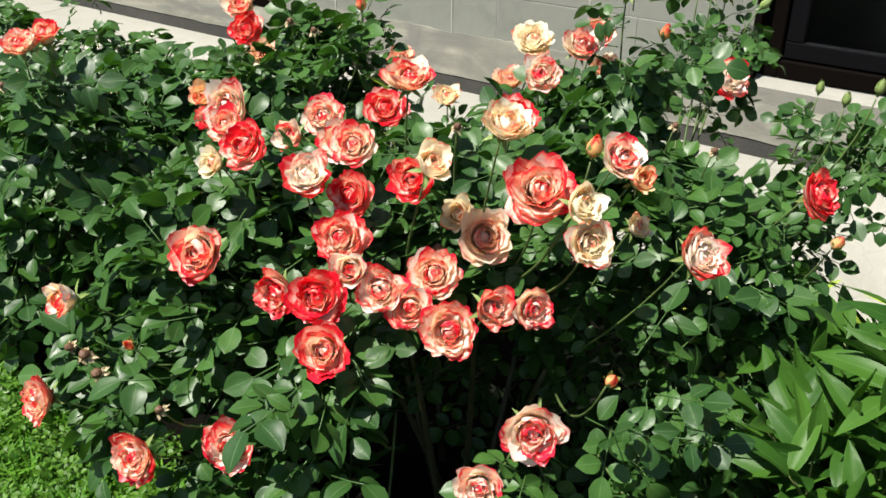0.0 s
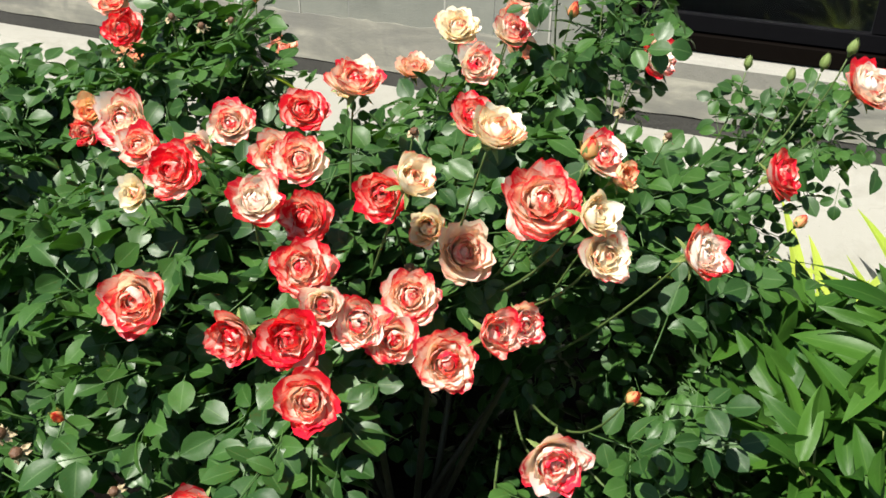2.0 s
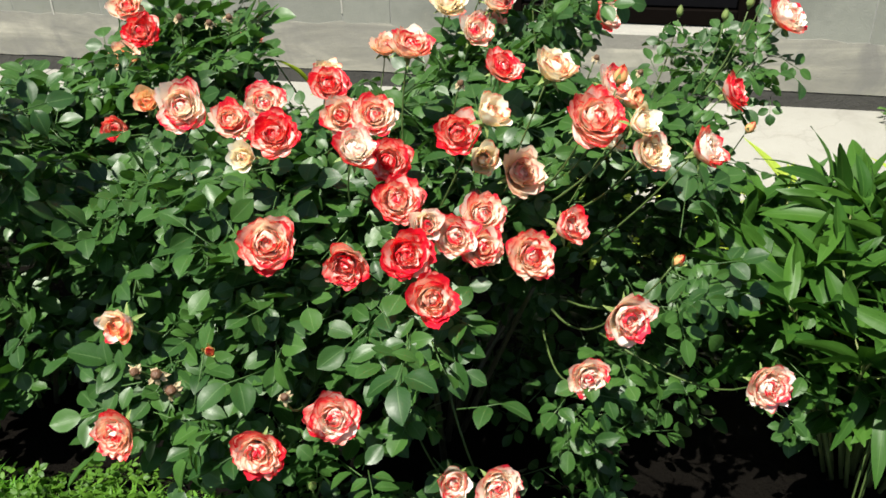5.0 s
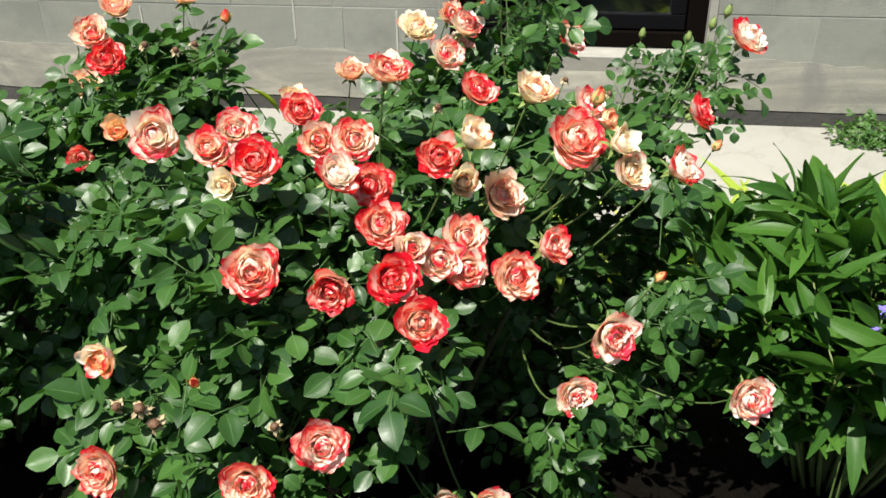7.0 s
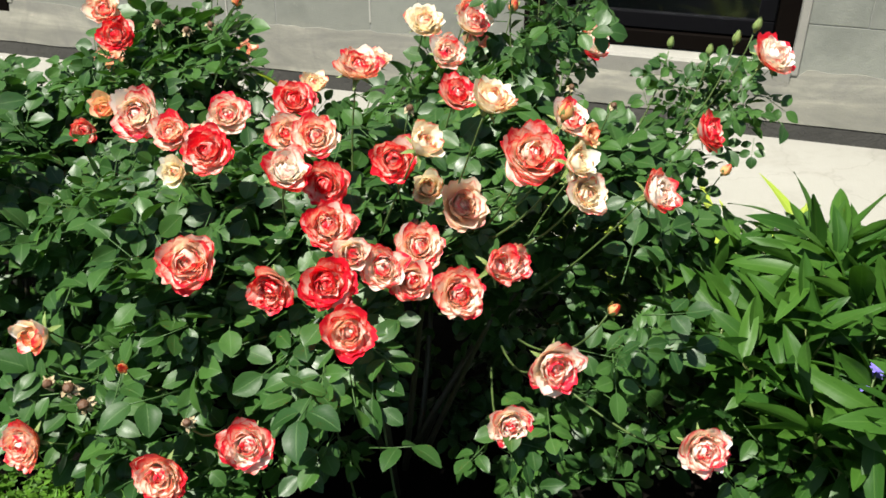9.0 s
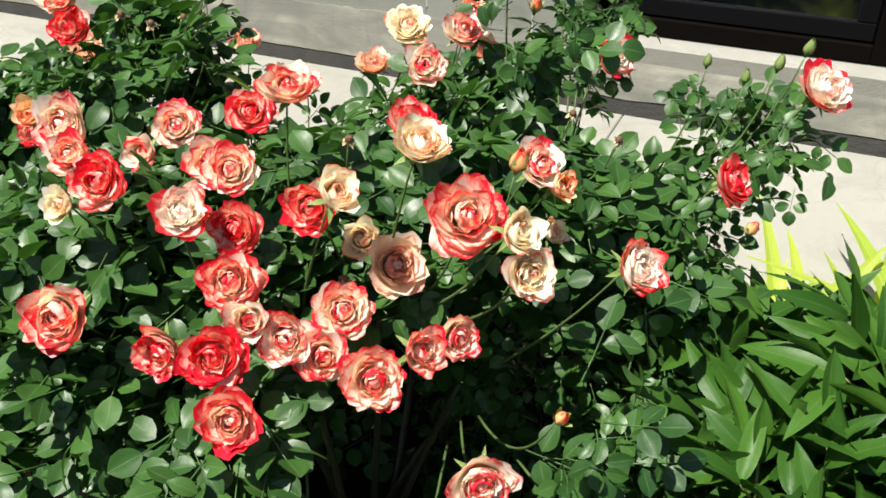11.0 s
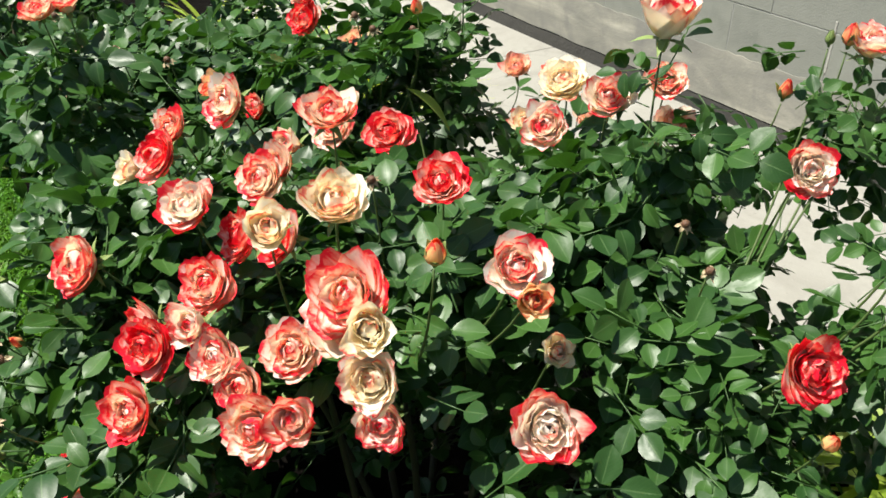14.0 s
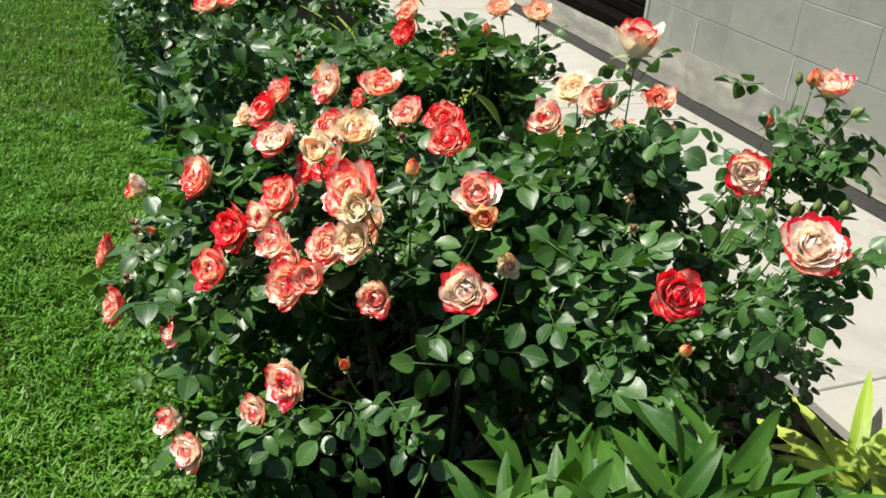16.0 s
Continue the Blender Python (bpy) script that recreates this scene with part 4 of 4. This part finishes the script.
def canes(bush, base_r, core, seed):
    """Woody canes from the ground into the bush, and a thin stem under every bloom."""
    rng = random.Random(seed)
    tops = []
    for i in range(9):
        a = 2.4 * i
        r = Vector((math.cos(a) * base_r * rng.random(), math.sin(a) * base_r * rng.random(), -0.03))
        top = Vector((math.cos(a) * core * rng.uniform(0.4, 1), max(-0.14, math.sin(a) * core * rng.uniform(0.4, 1)), rng.uniform(0.34, 0.52)))
        tops.append(top)
        v, f = tube(bend(r, top, 0.08, 7, rng), 0.007, 0.004, 7)
        part("cane", raw("cane", v, f, CANE), bush, "thick woody brown cane")
    for owner, q, d, k in BLOOMS:
        if owner is not bush:
            continue
        end = q - bush.location - d * 0.33 * k
        knee = end - Vector((d.x, d.y, 0)) * 0.1 - Vector((0, 0, 0.13))
        top = min(tops, key=lambda t: (t - knee).length)
        start = knee.lerp(top, 0.6)
        ts = [i / 9 for i in range(10)]
        pts = [start * (1 - t) ** 2 + knee * (2 * t * (1 - t)) + end * t * t for t in ts]
        v, f = tube(pts, 0.0021, 0.0012, 6)
        part("stem", raw("stem", v, f, STEM), bush, "thin green flower stem")


canes(rose, 0.12, 0.38, 21)
canes(back, 0.08, 0.2, 22)
canes(side, 0.1, 0.25, 23)
canes(far, 0.1, 0.3, 24)


# ---- peonies and other leafy plants ----
def lance_set(material, n, seed, long=0.114, wide=0.033):
    rng = random.Random(seed)
    out = []
    for i in range(n):
        b = blade(long * rng.uniform(0.85, 1.15), wide * rng.uniform(0.85, 1.2), rng.uniform(0.35, 0.8), rng.uniform(-0.2, 0.45), 8, 0.014, 0.8, 0.0, 0.45, rng.uniform(-0.45, 0.45))
        out.append(raw("leaflet", b[0], b[1], material, b[2]))
    return out


def perennial(name, at, stems, reach, height, material, label, category, seed, scale=1.0, stem_mat=PEONY_STEM, slope=0.0):
    """A clump of arching stems, each with whorls of lance-shaped leaflets."""
    rng = random.Random(seed)
    plant = empty(name, at, label, category)
    meshes = lance_set(material, 6, seed)
    for s in range(stems):
        a = 2 * math.pi * (s + rng.uniform(-0.3, 0.3)) / stems * 3
        rr = reach * math.sqrt((s + 0.5) / stems)
        tip = Vector((math.cos(a) * rr, math.sin(a) * rr, height * (1 - 0.25 * (rr / reach) ** 2) * rng.uniform(0.88, 1.05)))
        tip.z *= 1 - slope * max(0.0, (WALL_R.col[1].dot(tip)) / reach)
        root = Vector((tip.x * 0.25, tip.y * 0.25, -0.03))
        pts = bend(root, tip, 0.1, 8, rng)
        v, f = tube(pts, 0.005, 0.0025, 6)
        stem = part("stem", raw("stem", v, f, stem_mat), plant)
        for lv, t in enumerate((0.45, 0.62, 0.8, 1.0)):
            i = t * (len(pts) - 1)
            p = pts[int(i)].lerp(pts[min(int(i) + 1, len(pts) - 1)], i - int(i))
            for side_k in range(2 if t < 1 else 3):
                b = a + rng.uniform(-0.5, 0.5) + (side_k - 0.5) * 2.2 if t < 1 else a + side_k * 2.1
                el = rng.uniform(0.1, 0.95) if t < 1 else rng.uniform(0.7, 1.3)
                d = Vector((math.cos(b) * math.cos(el), math.sin(b) * math.cos(el), math.sin(el)))
                hub = p + d * 0.05 * scale
                tv, tf = tube([p, p.lerp(hub, 0.5) + Vector((0, 0, 0.004)), hub], 0.0022, 0.0016, 5)
                part("stalk", raw("stalk", tv, tf, stem_mat), stem)
                for k in range(rng.choice((3, 5))):
                    spread = (0, 0.75, -0.75, 1.3, -1.3)[k]
                    nrm = (Vector((0, 0, 1)) - d * d.z * 0.9 + Vector((rng.gauss(0, 0.42), rng.gauss(0, 0.42), 0))).normalized()
                    e = (Matrix.Rotation(spread + rng.uniform(-0.15, 0.15), 3, nrm) @ d)
                    e = (e - nrm * e.dot(nrm)).normalized()
                    m = Matrix((e.cross(nrm), e, nrm)).transposed().to_4x4()
                    part("leaflet", meshes[rng.randrange(6)], stem, m=Matrix.Translation(hub) @ m @ Matrix.Scale(scale * rng.uniform(0.75, 1.15) * (1 if k == 0 else 0.88), 4))
    return plant


perennial("peony", (0.755, 0.86, 0.0), 50, 0.34, 0.53, PEONY, "leafy green peony clump without flowers", "peony", 31, 1.06, slope=0.36)
perennial("peony", (1.14, 0.66, 0.0), 30, 0.33, 0.47, PEONY, "leafy green peony clump beside the path", "peony", 32, 1.06, slope=0.3)
perennial("peony", (-1.27, 2.14, 0.0), 22, 0.37, 0.4, PEONY_DARK, "dark green peony clump at the lawn edge", "peony", 33)


def strap_plant(name, at, n, long, wide, material, label, category, seed, upright=0.6, steep=1.25):
    rng = random.Random(seed)
    plant = empty(name, at, label, category)
    for i in range(n):
        b = blade(long * rng.uniform(0.6, 1.1), wide * rng.uniform(0.7, 1.2), 0.5, rng.uniform(0.15, 0.8), 10, 0.0, 0.8, 0.0, 0.35, rng.uniform(-0.6, 0.6))
        a = rng.uniform(0, 6.28)
        el = rng.uniform(upright * 0.6, steep)
        d = Vector((math.cos(a) * math.cos(el), math.sin(a) * math.cos(el), math.sin(el)))
        up = Vector((-math.cos(a) * math.sin(el), -math.sin(a) * math.sin(el), math.cos(el)))
        m = Matrix((d.cross(up), d, up)).transposed().to_4x4()
        part("leaf", raw("leaf", b[0], b[1], material, b[2]), plant, m=Matrix.Translation((rng.uniform(-0.05, 0.05), rng.uniform(-0.05, 0.05), -0.03)) @ m)
    return plant


for k, (s, y) in enumerate(((-0.46, -1.12), (-0.28, -1.16), (-0.08, -1.2), (0.14, -1.22), (0.38, -1.24), (0.62, -1.24))):
    strap_plant("daylily", tuple(wl(s, y)), 26, (0.25, 0.29, 0.36, 0.44, 0.46, 0.46)[k], 0.05, LILY, "yellow-green strap-leaved lily at the path edge", "lily", 41 + k, 0.2 if k < 3 else 0.5, 0.85 if k < 2 else 1.2)
for k, (s, y) in enumerate(((-0.40, -1.09), (-0.18, -1.1))):
    strap_plant("daylily", tuple(wl(s, y)), 12, 0.2, 0.045, LILY, "low yellow-green lily arching over the path edge", "lily", 55 + k, 0.3)
for k, (s, y) in enumerate(((-2.95, -0.98), (-2.75, -1.0), (-3.2, -0.99), (-2.55, -1.0), (-3.08, -1.02), (-2.85, -1.03), (-3.35, -1.0), (-2.65, -1.04))):
    strap_plant("dry_grass_tuft", tuple(wl(s, y)), 36, 0.32, 0.005, LILY, "thin pale grass tuft beside the concrete path", "grass", 51 + k, 0.7)
for k, (s, y) in enumerate(((-3.3, -1.3), (-2.8, -1.35), (-3.8, -1.3))):
    strap_plant("daylily", tuple(wl(s, y)), 16, 0.4, 0.03, LILY, "yellow-green strap-leaved lily at the path edge", "lily", 61 + k, 0.6)


def low_weed(at, size, n, seed, tall=0.13, scale=0.55, label="low green weed growing at the foot of the wall", material=None):
    rng = random.Random(seed)
    ch = []
    for i in range(n):
        a, r = rng.uniform(0, 6.28), size * math.sqrt(rng.random())
        p = Vector((r * math.cos(a), r * math.sin(a), rng.uniform(0.0, tall) * (1 - r / size / 1.4)))
        ch.append(put(LEAVES[rng.randrange(12)], leaf_matrix(p, Vector((math.cos(a), math.sin(a), 0.6)).normalized(), rng, scale)))
    plant = new("weed", raw("weed", *join_arrays(ch)[:2], material or WEED, join_arrays(ch)[2]))
    plant.location = at
    tagged(plant, label, "weed", kind="stuff")


for k, s in enumerate((0.68, 0.82, 0.98, 1.15, 1.38)):
    low_weed(tuple(wl(s, -0.13 - 0.08 * (k % 2))), 0.11, 100, 70 + k, 0.11, 0.5)

for k, s in enumerate((-1.72, -1.5, -1.3, -1.1, -0.9, -0.72)):
    low_weed(tuple(wl(s, -2.43 - 0.05 * (k % 2), -0.01)), 0.17, 210, 80 + k, 0.07, 0.36, "low broad-leaved weeds along the lawn edge", EDGE_WEED)

# a broad yellowish leaf folded over the roses
b = blade(0.1, 0.04, 0.5, 0.35, 8, 0.0, 1.0, 0.0, 0.5)
part("broad_leaf", raw("broad_leaf", b[0], b[1], LILY, b[2]), rose, "broad yellowish folded leaf", Matrix.Translation(Vector((-0.15, 1.64, 0.715)) - rose.location) @ Matrix.Rotation(radians(-75), 4, "Z") @ Matrix.Rotation(radians(-25), 4, "X"))
v, f = tube(bend(Vector((0.0, 1.5, 0.25)) - rose.location, Vector((-0.15, 1.64, 0.715)) - rose.location, 0.05, 7), 0.003, 0.0015, 6)
part("stem", raw("stem", v, f, STEM), rose, "thin green leaf stalk")

# small violet flowers between the peonies
for k, (x, y, z) in enumerate(((0.558, 0.707, 0.506), (0.548, 0.71, 0.472), (0.57, 0.715, 0.485))):
    fl = empty("violet_flower", (x, y, 0), "small violet flower on a thin stem", "flower")
    v, f = tube(bend((0, 0, -0.03), (0.0, 0.0, z), 0.0, 5), 0.002, 0.0015, 5)
    part("stem", raw("stem", v, f, STEM), fl)
    for j in range(6):
        b = blade(0.012, 0.008, 0.3, 0.3, 4)
        part("petal", raw("petal", b[0], b[1], VIOLET, b[2]), fl, m=Matrix.Translation((0, 0, z)) @ Matrix.Rotation(j * 1.047, 4, "Z") @ Matrix.Rotation(0.5, 4, "X"))


# ---- grass ----
def grass():
    rng = np.random.default_rng(5)
    n = 130000
    s = rng.uniform(-7.5, 0.6, n)
    y = -2.33 - 1.95 * rng.random(n) ** 1.3
    near = rng.random(n) < 0.45
    s = np.where(near, rng.uniform(-3.2, -0.2, n), s)
    ragged = np.array([0.06 * noise.noise(Vector((a * 2.5, 0, 4))) for a in s])
    y = y + ragged
    tuft = np.array([noise.noise(Vector((a * 9, b * 9, 2))) for a, b in zip(s, y)])
    ln = rng.uniform(0.022, 0.055, n) * (1 + 0.7 * tuft)
    w = rng.uniform(0.0018, 0.0046, n)
    a = rng.uniform(0, 2 * np.pi, n)
    lean = rng.uniform(0.15, 1.1, n)
    dx, dy = np.cos(a), np.sin(a)
    v = np.empty((n, 5, 3))
    base = np.stack([s, y, np.full(n, -0.025)], 1)
    sidev = np.stack([-dy, dx, np.zeros(n)], 1) * w[:, None]
    mid = base + np.stack([dx * ln * 0.3 * lean, dy * ln * 0.3 * lean, ln * 0.62], 1)
    tip = base + np.stack([dx * ln * 0.95 * lean, dy * ln * 0.95 * lean, ln * (1.05 - 0.35 * lean)], 1)
    v[:, 0], v[:, 1], v[:, 2], v[:, 3], v[:, 4] = base - sidev, base + sidev, mid + sidev * 0.8, mid - sidev * 0.8, tip
    idx = np.arange(n) * 5
    quads = np.stack([idx, idx + 1, idx + 2, idx + 3], 1)
    tris = np.stack([idx + 3, idx + 2, idx + 4], 1)
    me = bpy.data.meshes.new("grass")
    me.from_pydata(v.reshape(-1, 3).tolist(), [], quads.tolist() + tris.tolist())
    me.materials.append(GRASS)
    ob = new("grass", me)
    ob.matrix_world = WALL
    tagged(ob, "short bright green mown grass", "grass", kind="stuff")


grass()

# ---- blocks of the wall ----
BLOCK_MESH = {}


def block_mesh(w, h):
    key = (round(w, 3), round(h, 3))
    if key not in BLOCK_MESH:
        bm = bmesh.new()
        box(bm, -w / 2, w / 2, -0.0, 0.03, -h / 2, h / 2, 0.0018)
        me = bpy.data.meshes.new("block")
        bm.to_mesh(me)
        bm.free()
        me.materials.append(BLOCK)
        BLOCK_MESH[key] = me
    return BLOCK_MESH[key]


LOWEST = [-2.605, -2.17, -1.945, -1.53, -1.33, -1.115, -0.7, -0.3, 0.08, 0.473, 0.89]
rng = random.Random(8)
for c in range(9):
    z0, z1 = Z0 + c * COURSE, Z0 + (c + 1) * COURSE
    if c == 0:
        joints = [-9.0] + [-2.605 - LEN * k for k in range(15, 0, -1)] + LOWEST + [0.89 + LEN * k for k in range(1, 10)]
    else:
        off = (-2.375, -2.2)[c % 2]
        joints = [off + LEN * k for k in range(-16, 18)]
    for a, b in zip(joints, joints[1:]):
        for p, q in wall_pieces(a, b, z1 < 1.7):
            gap = rng.uniform(0.0008, 0.0019)
            part("block", block_mesh(q - p - 2 * gap, COURSE - 2 * gap), house, m=Matrix.Translation(((p + q) / 2, rng.uniform(-0.001, 0.001), (z0 + z1) / 2)))
for s, z in ((-2.17, 0.33), (-1.53, 0.38), (-1.115, 0.33), (-2.83, 0.33)):
    bm = bmesh.new()
    box(bm, s - 0.004, s + 0.004, -0.0028, 0.01, z - 0.085, z + 0.085, 0.0012)
    part("mortar_smear", bm, house, "pale mortar in an upright joint", material=PALE_MORTAR)
